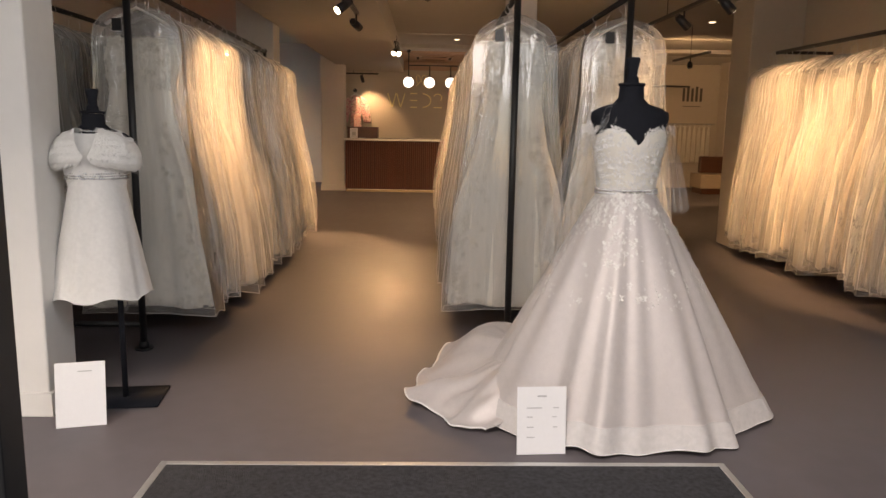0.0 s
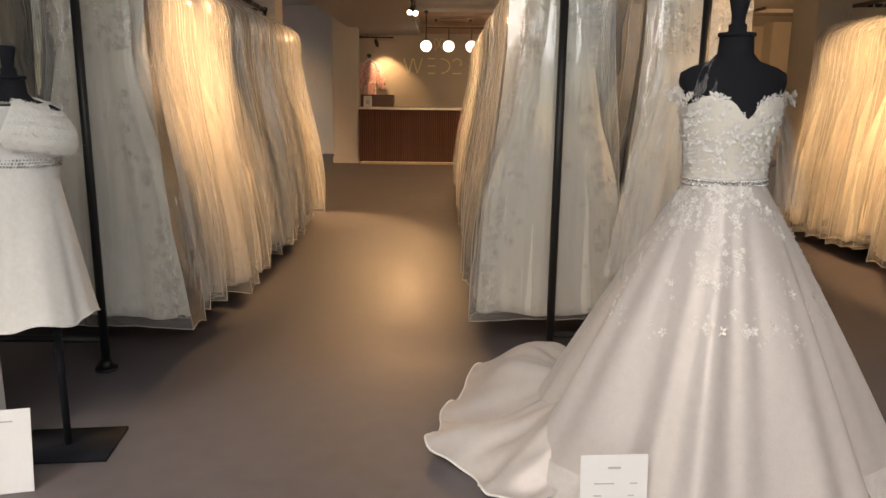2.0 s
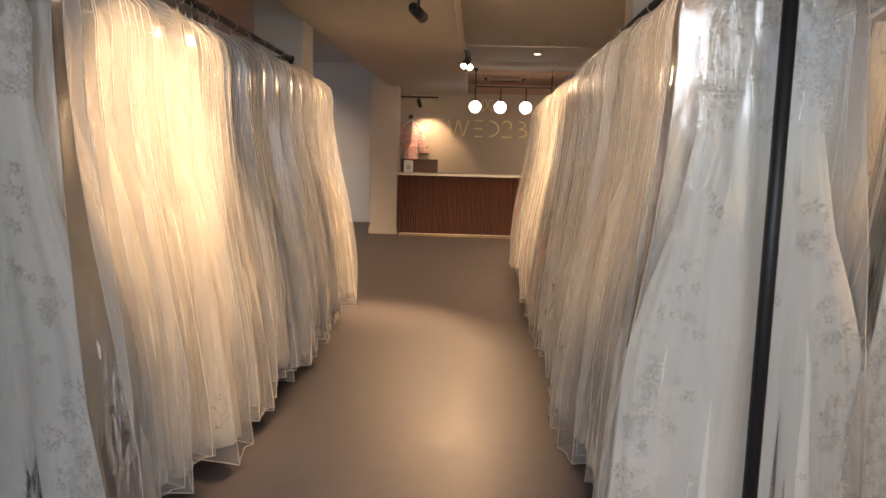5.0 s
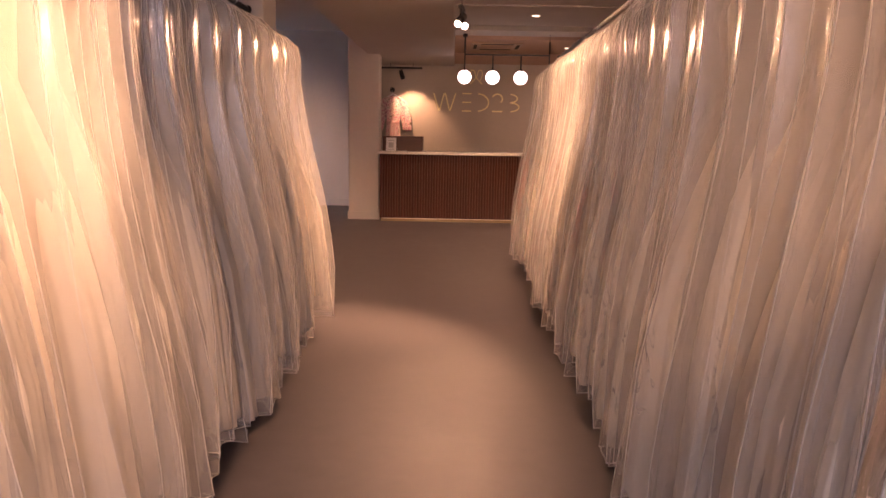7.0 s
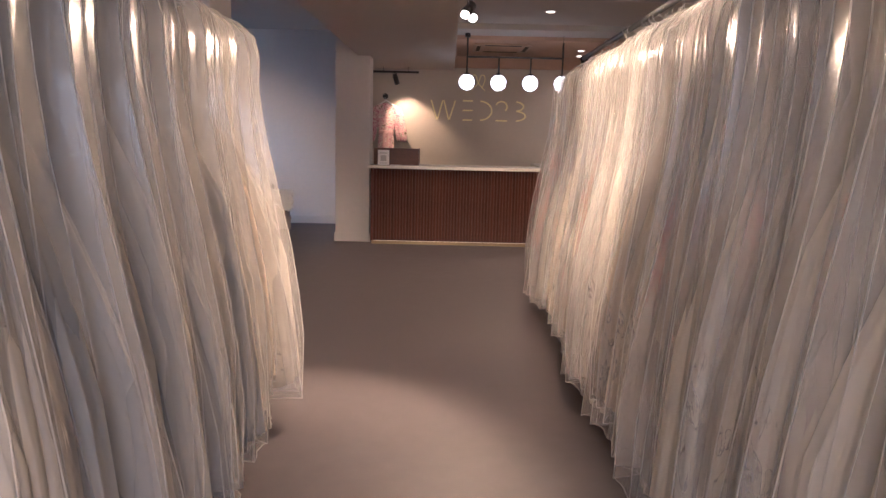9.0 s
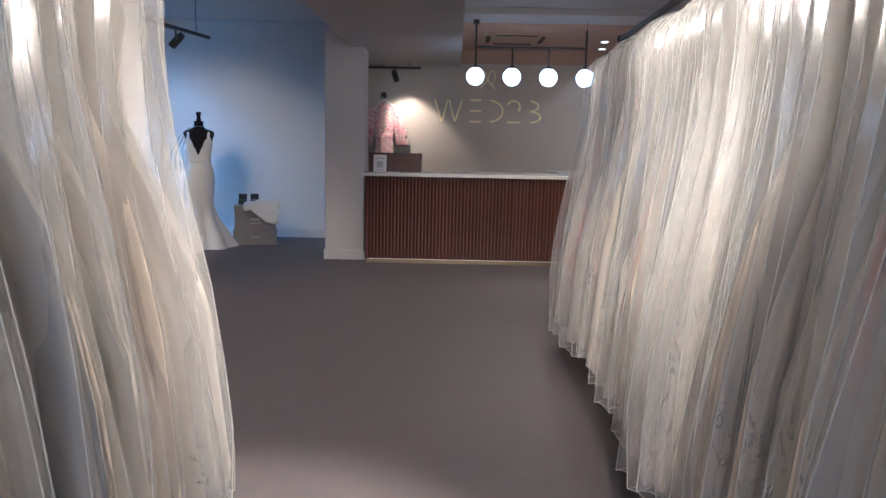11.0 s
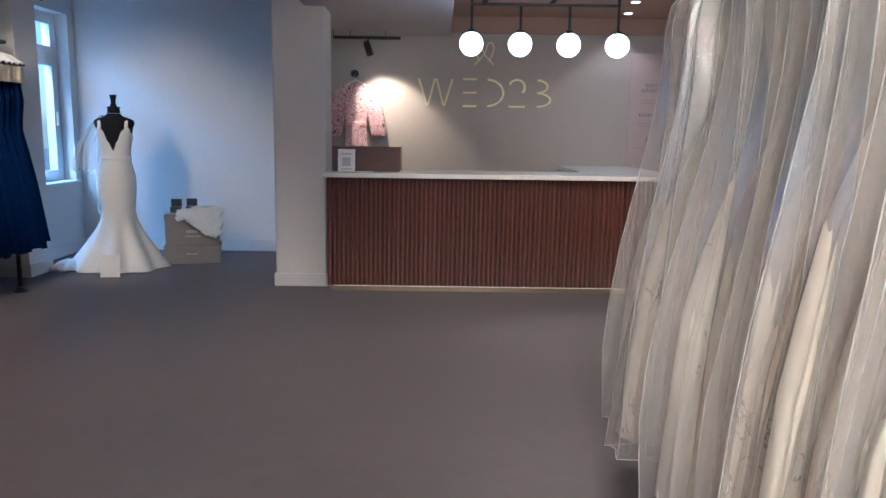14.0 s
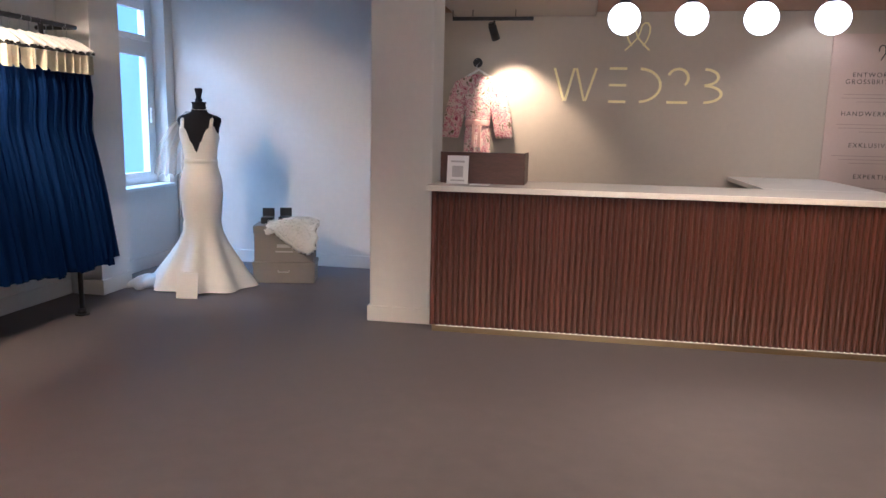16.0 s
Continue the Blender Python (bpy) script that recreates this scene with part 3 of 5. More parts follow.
def applique(spots, rg, sizes):
    """Lace flowers at (place, normal) spots, in one mesh."""
    verts, faces = [], []
    for p, nrm in spots:
        q = Vector(nrm).to_track_quat("Z", "Y").to_matrix()
        v, f = flower(rg, rg.uniform(*sizes))
        o = len(verts)
        verts += [Vector(p) + q @ Vector(c) for c in v]
        faces += [tuple(i + o for i in t) for t in f]
    return mesh_of("lace", verts, faces)


BAG_Z = [2.10, 2.085, 2.06, 2.02, 1.96, 1.86, 1.74, 1.6, 1.42, 1.2, 0.95, 0.7, 0.48, 0.34]
WIDTH_Z = [2.10, 2.085, 2.06, 2.02, 1.96, 1.86, 1.7, 1.5, 1.1, 0.6, 0.2]
GUSSET_N = 6


def bag_width(z, hem_w):
    return table(-z, [-v for v in WIDTH_Z], [0.02, 0.07, 0.13, 0.20, 0.25, 0.268, 0.268, 0.285, 0.335, 0.40, hem_w])


def bag_rings(rng, hem_w, half_t, z_hem, front_n=14):
    """Rings of a hanging garment bag: broad front and back sheets, narrow tucked gussets, four seams that sway, corners that hang lowest."""
    ph = [rng.uniform(0, 6.28) for _ in range(8)]
    sway = [rng.uniform(-0.05, 0.035) for _ in range(4)]
    drop = [rng.uniform(-0.035, 0.005) for _ in range(4)]
    tuck = [rng.uniform(-0.008, 0.018), rng.uniform(-0.008, 0.018)]
    signs = ((-1, -1), (1, -1), (1, 1), (-1, 1))
    rings = []
    for z in BAG_Z + [z_hem + 0.05, z_hem]:
        w = bag_width(z, hem_w)
        d = table(-z, (-2.1, -2.0, -1.5, -0.6, -0.2), (0.016, 0.032, 0.042, half_t, half_t))
        low = max(0.0, 2.0 - z) / 1.8
        corners = []
        for c, (sx, sy) in enumerate(signs):
            x = sx * w + low * (sx * sway[c] + 0.024 * math.sin(3.1 * z + ph[c]) + 0.004 * math.sin(11 * z + ph[c + 4]))
            y = sy * d + low * 0.03 * math.sin(2.3 * z + ph[c + 4])
            corners.append((x, y, z + (drop[c] if z < 0.4 else 0)))
        ring = []
        for c in range(4):
            p, q = corners[c], corners[(c + 1) % 4]
            broad = c % 2 == 0
            m = front_n if broad else GUSSET_N
            for i in range(m):
                u = i / m
                x, y, zz = (p[j] + u * (q[j] - p[j]) for j in range(3))
                hump = 4 * u * (1 - u)
                if broad:
                    out = -1 if c == 0 else 1
                    y += out * hump * (0.012 + 0.02 * low) + hump * low * (0.010 * math.sin(17 * x + ph[c] + 1.5 * z) + 0.006 * math.sin(43 * x + ph[c + 1] - 2 * z))
                    if front_n > 14:
                        y += hump * low * (0.0030 * math.sin(150 * x + ph[c] + 2.5 * math.sin(3 * z + ph[2])) + 0.0022 * math.sin(95 * x + ph[c + 2] - 4 * z + 1.5 * math.sin(9 * z)))
                else:
                    out = 1 if c == 1 else -1
                    x += -out * low * tuck[c // 2] * (1 - abs(2 * u - 1)) + hump * low * 0.004 * math.sin(9 * z + 14 * u + ph[c])
                if z < 0.4:
                    zz += 0.02 * hump
                ring.append((x, y, zz))
        rings.append(ring)
    return rings


def gown_rings(rng, hem_w, half_t, z_hem, full, flare=0.86, n=84):
    """A pleated gown inside its bag: bodice, nipped waist, flaring skirt with fine folds, hem turned in."""
    ph = [rng.uniform(0, 6.28) for _ in range(6)]
    f1, f2 = rng.randrange(13, 18), rng.randrange(25, 33)
    waist = rng.uniform(1.48, 1.62)
    top = rng.uniform(1.88, 1.98)
    rings = []
    for z in (top, top - 0.03, 1.8, 1.7, waist, waist - 0.12, 1.25, 1.05, 0.85, 0.65, 0.45, z_hem + 0.10, z_hem + 0.05, z_hem + 0.035):
        skirt = max(0.0, waist - z)
        w = table(-z, (-top, -1.8, -waist, -waist + 0.3, -0.9, -0.2), (0.16, 0.19, 0.165 * full, bag_width(1.25, hem_w) * flare * full, bag_width(0.9, hem_w) * 0.975, hem_w * 0.975))
        d = table(-z, (-2.0, -1.8, -waist, -1.1, -0.2), (0.03, 0.045, 0.04, half_t * 0.8, half_t * 0.9))
        if z < z_hem + 0.045:
            w, d = w * 0.93, d * 0.7
        pl = min(1.0, skirt / 0.7)
        ring = []
        for k in range(n):
            a = 2 * math.pi * k / n
            c, s = math.cos(a), math.sin(a)
            e = 0.8 if z > waist else 0.62
            x, y = w * math.copysign(abs(c) ** e, c), d * math.copysign(abs(s) ** e, s)
            r = pl * (0.009 * math.sin(f1 * a + ph[0] + 0.5 * math.sin(2 * z + ph[4])) + 0.005 * math.sin(f2 * a + ph[1] + 0.8 * z))
            ring.append((x + r * c * 0.9, y + r * s, z + (0.012 * math.sin(5 * a + ph[2]) if z < 0.4 else 0)))
        rings.append(ring)
    return rings


def bagged_gown(rng, gown_material, film, label, hem_w=0.43, half_t=0.06, z_hem=0.2, tag=False):
    t = thing("bagged_gown", label, "bridal gown")
    front_n = 56 if tag else 14
    rings = bag_rings(rng, hem_w, half_t, z_hem, front_n)
    inner = gown_rings(rng, hem_w * (0.95 if tag else 1.0), half_t, z_hem, 1.1 if tag else rng.uniform(0.9, 1.15), 0.68 if tag else 0.84)
    part("gown", mesh_of("gown", *loft(inner)), gown_material, t)
    bag = mesh_of("garment_bag", *loft(rings))
    bag.set_sharp_from_angle(angle=radians(40))
    part("garment_bag", bag, film, t, "clear plastic garment bag")
    seams = (0, front_n, front_n + GUSSET_N, 2 * front_n + GUSSET_N)
    for k in seams:
        part("piping", tubes([[r[k] for r in rings[2:]]], 0.0018, 4), M_PIPE, t)
    part("hem_piping", tubes([rings[-1]], 0.0022, 4, True), M_PIPE, t)
    part("hanger", hanger_mesh(0.19, 2.07), M_HANGER, t)
    part("hook", hook_mesh(2.06), M_STEEL, t)
    if tag:
        part("size_tag", box(-0.13, -0.075, -0.055, -0.05, 1.93, 2.0), M_SATIN_BLACK, t, "dark square size tag")
        lace = []
        for i in range(520):
            if i < 240:
                j, k = rng.randrange(0, 4), rng.randrange(len(inner[0]) // 2, len(inner[0]))
            else:
                j = min(11, 5 + int(7 * rng.random() ** 0.6))
                k = int(len(inner[0]) * (0.75 + rng.choice((-1, 1)) * (0.02 + 0.012 * j) + rng.gauss(0, 0.035 if j < 11 else 0.09))) % len(inner[0])
            p = Vector(inner[j][k]).lerp(Vector(inner[j + 1][k]), rng.random())
            lace.append((p + Vector((0, -0.003, 0)), Vector((rng.uniform(-0.3, 0.3), -1, rng.uniform(-0.2, 0.2)))))
        part("lace_trail", applique(lace, rng, (0.010, 0.026)), M_BEAD_LACE, t, "white lace flowers")["kind"] = "stuff"
    return t


rng = random.Random(5)
LABELS = ["ivory bridal gown in a clear plastic bag on the rail", "white bridal gown in a clear plastic bag on the rail", "champagne bridal gown in a clear plastic bag on the rail"]
proto = []
for i in range(12):
    proto.append(bagged_gown(rng, M_GOWNS[(0, 1, 0, 2, 0, 1, 2, 0, 1, 0, 1, 0)[i]], M_FILM, LABELS[(0, 1, 0, 2, 0, 1, 2, 0, 1, 0, 1, 0)[i]],
                             rng.uniform(0.405, 0.435), rng.uniform(0.07, 0.10), rng.uniform(0.17, 0.29)))
used = [False] * len(proto)


def hang(x, y, group, wide=1.0, yaw=0.0, dz=0.0):
    i = rng.randrange(len(proto))
    s = Matrix.Diagonal((wide, rng.uniform(0.9, 1.15), 1, 1))
    m = pose(x, y, dz, 0, 0, yaw + (180 if rng.random() < 0.5 else 0)) @ s
    if used[i]:
        c = copy_thing(proto[i], m)
        c.matrix_basis = m
    else:
        c, used[i] = proto[i], True
        c.matrix_basis = m
    c["group"] = group
    return c


def fill_rail(a, b, step, group, wide, yaw=0.0):
    length = math.dist(a, b)
    d = 0.0
    while d < length:
        u = d / length
        hang(a[0] + u * (b[0] - a[0]) + rng.uniform(-0.025, 0.025), a[1] + u * (b[1] - a[1]), group,
             table(u, np.linspace(0, 1, len(wide)), wide) * rng.uniform(0.92, 1.06), yaw + rng.uniform(-14, 14), rng.uniform(-0.03, 0.0))
        d += step * rng.choice((0.6, 0.9, 1.2, 1.5, 1.8))


# broad gowns at the rack ends that face the entrance
for x, y, w, lab in ((-1.86, 4.78, 0.44, "white beaded gown in a clear bag at the rack's end"), (0.44, 4.92, 0.42, "lace-covered white gown in a clear bag at the rack's end"),
                         (1.14, 4.95, 0.40, "pale lace gown in a clear bag at the rack's end")):
    e = bagged_gown(rng, M_END_GOWN, M_FILM_FRONT, lab, w, 0.075, 0.2, True)
    e.matrix_basis = pose(x, y, 0)
fill_rail((-1.87, 4.93), (-1.98, 8.95), 0.10, "gowns on the two-rail rack", (1.04, 1.27, 1.33, 1.33))
fill_rail((-2.85, 4.75), (-2.92, 8.9), 0.16, "gowns on the two-rail rack", (1.0, 1.0))
fill_rail((0.45, 5.08), (0.56, 11.75), 0.10, "gowns along the aisle rack", (0.98, 1.04, 1.13))
fill_rail((1.14, 5.12), (1.17, 8.45), 0.20, "gowns along the aisle rack", (0.9, 0.9))
fill_rail((1.18, 9.2), (1.22, 12.0), 0.20, "gowns along the aisle rack", (0.9, 0.9))
fill_rail((3.60, 4.7), (3.60, 8.3), 0.11, "gowns on the wall rail", (0.95, 0.85))

# ---- spotlights ----
TRACK_HEAD = {}


def spot_head(parent, at, target, lit=True, size=1.0):
    """A black cylinder spotlight on a yoke, aimed at its target."""
    a = Vector(at)
    d = (Vector(target) - a).normalized()
    bm = add_cyl(bmesh.new(), a - d * 0.075 * size, a + d * 0.065 * size, 0.036 * size, 0.040 * size, 20)
    add_cyl(bm, a - d * 0.095 * size, a - d * 0.075 * size, 0.026 * size, 0.034 * size, 20)
    head = part("spot_head", smooth_bm(bm), M_SATIN_BLACK, parent)
    part("yoke", cyl(a + Vector((0, 0, 0.02)), a + Vector((0, 0, 0.11)), 0.009), M_SATIN_BLACK, parent)
    if lit:
        part("lens", cyl(a + d * 0.058 * size, a + d * 0.068 * size, 0.031 * size, 0.031 * size, 20), M_LENS, head, "lit lamp lens")
    return a + d * (0.075 * size), head


def spot_track(label, ends, heads, wires=(), ceiling=2.95):
    """A black lighting track with spot heads. heads: place along the track, target, watts, cone."""
    t = thing("track_spotlight", label, "spotlight")
    a, b = Vector(ends[0]), Vector(ends[1])
    d = (b - a).normalized()
    q = Vector((d.y, -d.x, 0)) * 0.018
    bm = bmesh.new()
    m = Matrix.Translation((a + b) / 2) @ d.to_track_quat("X", "Z").to_matrix().to_4x4() @ Matrix.Diagonal(((b - a).length, 0.036, 0.032, 1))
    bmesh.ops.create_cube(bm, size=1.0, matrix=m)
    part("track", bm, M_SATIN_BLACK, t)
    for u in wires:
        p = a.lerp(b, u)
        part("drop_rod", cyl(p, (p.x, p.y, ceiling), 0.004, None, 6), M_SATIN_BLACK, t)
    for u, target, watts, cone in heads:
        p = a.lerp(b, u) - Vector((0, 0, 0.12))
        mouth, _ = spot_head(t, p, target, watts > 0)
        if watts:
            spot_lamp(mouth, target, watts, cone)
    return t


spot_track("black track spotlights hanging over the aisle", ((-0.82, 3.4, 2.47), (-0.80, 7.8, 2.47)),
           [(0.705, (-1.62, 5.9, 1.65), 200, 44), (0.977, (0.25, 10.2, 1.5), 200, 60), (0.16, (0.35, 5.9, 1.5), 90, 46), (0.34, (-1.8, 5.6, 1.1), 200, 58)], (0.3, 0.8), 2.6)
spot_track("pair of black spotlights hanging over the aisle", ((-0.53, 10.7, 2.5), (-0.50, 11.0, 2.5)),
           [(0.1, (-1.55, 8.5, 0.7), 520, 64), (0.9, (0.25, 8.4, 1.3), 200, 60)], (0.5,), 2.6)
# added track, never in view: fills light on floor, counter and rack end
spot_track("added unseen black ceiling track of fill spotlights above the aisle rack", ((-0.1, 6.4, 2.82), (-0.1, 8.2, 2.82)),
           [(0.9, (-0.4, 15.3, 0.2), 110, 46), (0.5, (-1.0, 10.5, 0.0), 380, 56), (0.15, (0.15, 10.9, 1.0), 120, 44)], (0.2, 0.8))
spot_track("black ceiling track with angled spotlights over the racks", ((2.28, 9.2, 2.48), (2.2, 4.0, 2.48)),
           [(0.17, (0.9, 10.5, 1.2), 260, 75), (0.40, (3.4, 7.4, 1.4), 300, 75), (0.60, (3.4, 6.2, 1.2), 320, 75), (0.9, (1.3, 5.4, 1.0), 160, 75)], (0.3, 0.9))
spot_track("short black track with a spotlight in the side bay", ((3.75, 11.9, 2.42), (3.75, 10.4, 2.42)),
           [(0.5, (5.9, 17.2, 1.0), 420, 75)], (0.5,))
spot_track("black track spotlights in the side room", ((-3.20, 14.33, 2.45), (-3.75, 11.2, 2.45)),
           [(0.2, (-4.5, 13.9, 1.2), 70, 90), (0.62, (-4.5, 12.6, 1.0), 70, 90)], (0.08, 0.9), 3.1)
spot_track("black track spotlights near the side wall", ((-4.1, 13.5, 2.6), (-4.1, 11.6, 2.6)),
           [(0.08, (-4.0, 16.4, 0.9), 170, 60)], (0.1, 0.9), 3.1)
spot_track("short black track spotlight above the reception robe", ((-1.86, 16.95, 2.44), (-1.13, 16.95, 2.44)),
           [(0.52, (-1.24, 17.4, 1.5), 80, 74)], (0.0, 0.25, 0.78), 2.52)

# ---- reception ----
CX0, CX1, CY0, CY1 = -1.69, 1.50, 15.20, 15.90
counter = thing("reception_counter", "fluted walnut reception counter with a lit brass plinth", "counter")
part("body", box(CX0 + 0.03, CX1 - 0.03, CY0 + 0.03, CY1, 0.052, 1.024), M_WOOD_FLAT, counter)
part("return_body", box(0.90, CX1 - 0.03, CY1 + 0.003, 17.38, 0.0, 1.024), M_WOOD_FLAT, counter)
part("plinth", box(CX0 + 0.02, CX1 - 0.02, CY0 + 0.036, CY1, 0.0, 0.051), M_BRASS, counter, "brushed brass plinth")
part("led_strip", box(CX0 + 0.05, CX1 - 0.05, CY0 + 0.024, CY0 + 0.035, 0.043, 0.050), M_LED, counter, "warm light strip under the slats")
top = part("worktop", box(CX0 - 0.03, CX1 + 0.03, CY0 - 0.025, CY1 + 0.02, 1.028, 1.068, 0.004), M_MARBLE, counter, "white stone worktop")
part("return_worktop", box(0.70, CX1 + 0.03, CY1 + 0.022, 17.385, 1.028, 1.068, 0.004), M_MARBLE, counter, "white stone worktop")
n_slats = 78
pitch = (CX1 - CX0) / n_slats
sv, sf = loft([[(0.017 * math.cos(a), -0.020 * math.sin(a), z) for a in [math.pi * k / 6 for k in range(7)]] for z in (0.052, 1.026)], closed=False)
slat_mesh = mesh_of("slat", sv + [(0.017, 0, 0.052), (-0.017, 0, 0.052)], sf + [tuple(range(7))])
slat_mesh.materials.append(M_WOOD)
for i in range(n_slats):
    part("slat", slat_mesh, None, counter, m=pose(CX0 + (i + 0.5) * pitch, CY0 + 0.03, 0))
for i in range(14):
    part("end_slat", slat_mesh, None, counter, m=pose(CX1 - 0.03, CY0 + 0.05 + i * pitch, 0, 0, 0, 90))

screen = thing("counter_screen", "low walnut privacy screen standing on the counter", "screen")
part("front_panel", box(-1.67, -1.05, 15.46, 15.48, 1.069, 1.296, 0.003), M_WOOD_FLAT, screen)
part("side_panel", box(-1.07, -1.05, 15.481, 15.82, 1.069, 1.294, 0.003), M_WOOD_FLAT, screen)
stand = thing("counter_card", "white card in a clear stand beside the walnut screen", "sign", pose(-1.53, 15.38, 1.069, -9))
part("card", box(-0.078, 0.078, -0.002, 0.002, 0.0, 0.205), M_CARD, stand)
part("print_bar", box(-0.05, 0.05, -0.004, -0.003, 0.155, 0.168), M_INK, stand)
part("print_block", box(-0.04, 0.04, -0.004, -0.003, 0.05, 0.13), M_INK, stand)
part("print_bar", box(-0.05, 0.05, -0.004, -0.003, 0.02, 0.03), M_INK, stand)
part("foot", box(-0.07, 0.07, -0.01, 0.03, 0.0, 0.004), M_CARD, stand)
leaf = thing("leaflet", "small white leaflet lying on the counter", "leaflet", pose(-1.36, 15.36, 1.069))
part("paper", box(-0.07, 0.07, -0.05, 0.05, 0, 0.004), M_CARD, leaf)

# pendant with four globes
lamp = thing("globe_pendant", "black linear pendant lamp with four opal glass globes", "pendant lamp")
LY, GX = 15.1, [-0.427, -0.013, 0.401, 0.815]
BAR_Z, GLOBE_Z = 2.505, 2.18
part("bar", box(GX[0] - 0.012, GX[3] + 0.012, LY - 0.012, LY + 0.012, BAR_Z - 0.012, BAR_Z + 0.012, 0.002), M_SATIN_BLACK, lamp)
for x in GX:
    drop = part("drop_tube", cyl((x, LY, GLOBE_Z + 0.115), (x, LY, BAR_Z), 0.011), M_SATIN_BLACK, lamp)
    part("cap", cyl((x, LY, GLOBE_Z + 0.088), (x, LY, GLOBE_Z + 0.118), 0.042, 0.03, 20), M_SATIN_BLACK, lamp)
    bm = bmesh.new()
    bmesh.ops.create_uvsphere(bm, u_segments=28, v_segments=18, radius=0.101, matrix=Matrix.Translation((x, LY, GLOBE_Z)))
    for f in bm.faces:
        f.smooth = True
    part("globe", bm, M_OPAL, lamp, "lit opal glass globe")
part("stem", cyl((GX[0], LY, BAR_Z), (GX[0], LY, 2.75), 0.012), M_SATIN_BLACK, lamp)
part("ceiling_rose", cyl((GX[0], LY, 2.75), (GX[0], LY, 2.799), 0.035), M_SATIN_BLACK, lamp)
part("stem", cyl((GX[3], LY, BAR_Z), (GX[3], LY, 2.70), 0.012), M_SATIN_BLACK, lamp)
part("hanging_wire", cyl((GX[3], LY, 2.70), (GX[3], LY, 2.799), 0.003, None, 6), M_SATIN_BLACK, lamp)

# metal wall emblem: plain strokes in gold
SY = BACK_Y - 0.02
sign = thing("wall_emblem", "raised gold metal strokes on the reception wall", "wall sign")


def stroke(pts, w=0.0115):
    """One flat-faced metal bar along points on the wall, standing a little proud of it."""
    verts, faces = [], []
    for i, (x, z) in enumerate(pts):
        (ax, az), (bx, bz) = pts[max(0, i - 1)], pts[min(len(pts) - 1, i + 1)]
        ln = math.hypot(bx - ax, bz - az)
        nx, nz = -(bz - az) / ln * w, (bx - ax) / ln * w
        verts += [(x + nx, SY - 0.012, z + nz), (x - nx, SY - 0.012, z - nz), (x - nx, SY + 0.012, z - nz), (x + nx, SY + 0.012, z + nz)]
    for i in range(len(pts) - 1):
        faces += [(4 * i + k, 4 * i + (k + 1) % 4, 4 * i + 4 + (k + 1) % 4, 4 * i + 4 + k) for k in range(4)]
    faces += [(3, 2, 1, 0), tuple(4 * len(pts) - 4 + k for k in range(4))]
    part("stroke", mesh_of("stroke", verts, faces, False), M_GOLD, sign)


def arc(cx, cz, rx, rz, a0, a1, n=14):
    return [(cx + rx * math.cos(radians(a0 + (a1 - a0) * k / n)), cz + rz * math.sin(radians(a0 + (a1 - a0) * k / n))) for k in range(n + 1)]


Z0, Z1 = 1.74, 2.045
for x0, x1, up in ((-0.94, -0.845, 0), (-0.835, -0.755, 1), (-0.735, -0.655, 0), (-0.645, -0.55, 1)):
    stroke([(x0, Z0 if up else Z1), (x1, Z1 if up else Z0)])
for z in (Z0, (Z0 + Z1) / 2, Z1):
    stroke([(-0.43, z), (-0.27, z)])
stroke(arc(-0.16, (Z0 + Z1) / 2, 0.20, 0.152, -86, 86))
stroke(arc(0.195, Z1 - 0.085, 0.09, 0.085, 160, -45))
stroke([(0.105, Z0), (0.29, Z0)])
stroke(arc(0.42, Z1 - 0.075, 0.13, 0.073, -85, 85))
stroke(arc(0.42, Z0 + 0.078, 0.165, 0.077, -85, 85))
# knot of ribbon: two loops whose tails cross
for flip in (-1, 1):
    loop = [(0.052, 0.0), (0.085, 0.055), (0.105, 0.12), (0.105, 0.17), (0.085, 0.205), (0.055, 0.205), (0.03, 0.18), (0.02, 0.13), (0.0, 0.075), (-0.05, 0.02), (-0.11, -0.04)]
    stroke([(-0.19 + flip * x, 2.25 + z) for x, z in loop], 0.007)

# printed panel
panel = thing("wall_panel", "tall pink-beige printed panel with centred German headings", "wall panel")
part("board", box(1.50, 2.40, BACK_Y - 0.018, BACK_Y - 0.001, 0.0, 2.36, 0.002), M_PINK, panel)
PY = BACK_Y - 0.021


def heading(text, z, size):
    cu = bpy.data.curves.new("heading", "FONT")
    cu.body, cu.size, cu.align_x, cu.extrude, cu.space_character = text, size, "CENTER", 0.001, 1.25
    tmp = bpy.data.objects.new("heading", cu)
    me = bpy.data.meshes.new_from_object(tmp)
    bpy.data.objects.remove(tmp)
    part("heading", me, M_DARKINK, panel, m=pose(1.94, PY, z, 90))


def print_lines(z, widths):
    for i, w in enumerate(widths):
        part("print_line", box(1.94 - w / 2, 1.94 + w / 2, PY - 0.001, PY + 0.001, z - i * 0.032, z - i * 0.032 + 0.006), M_FAINT, panel)


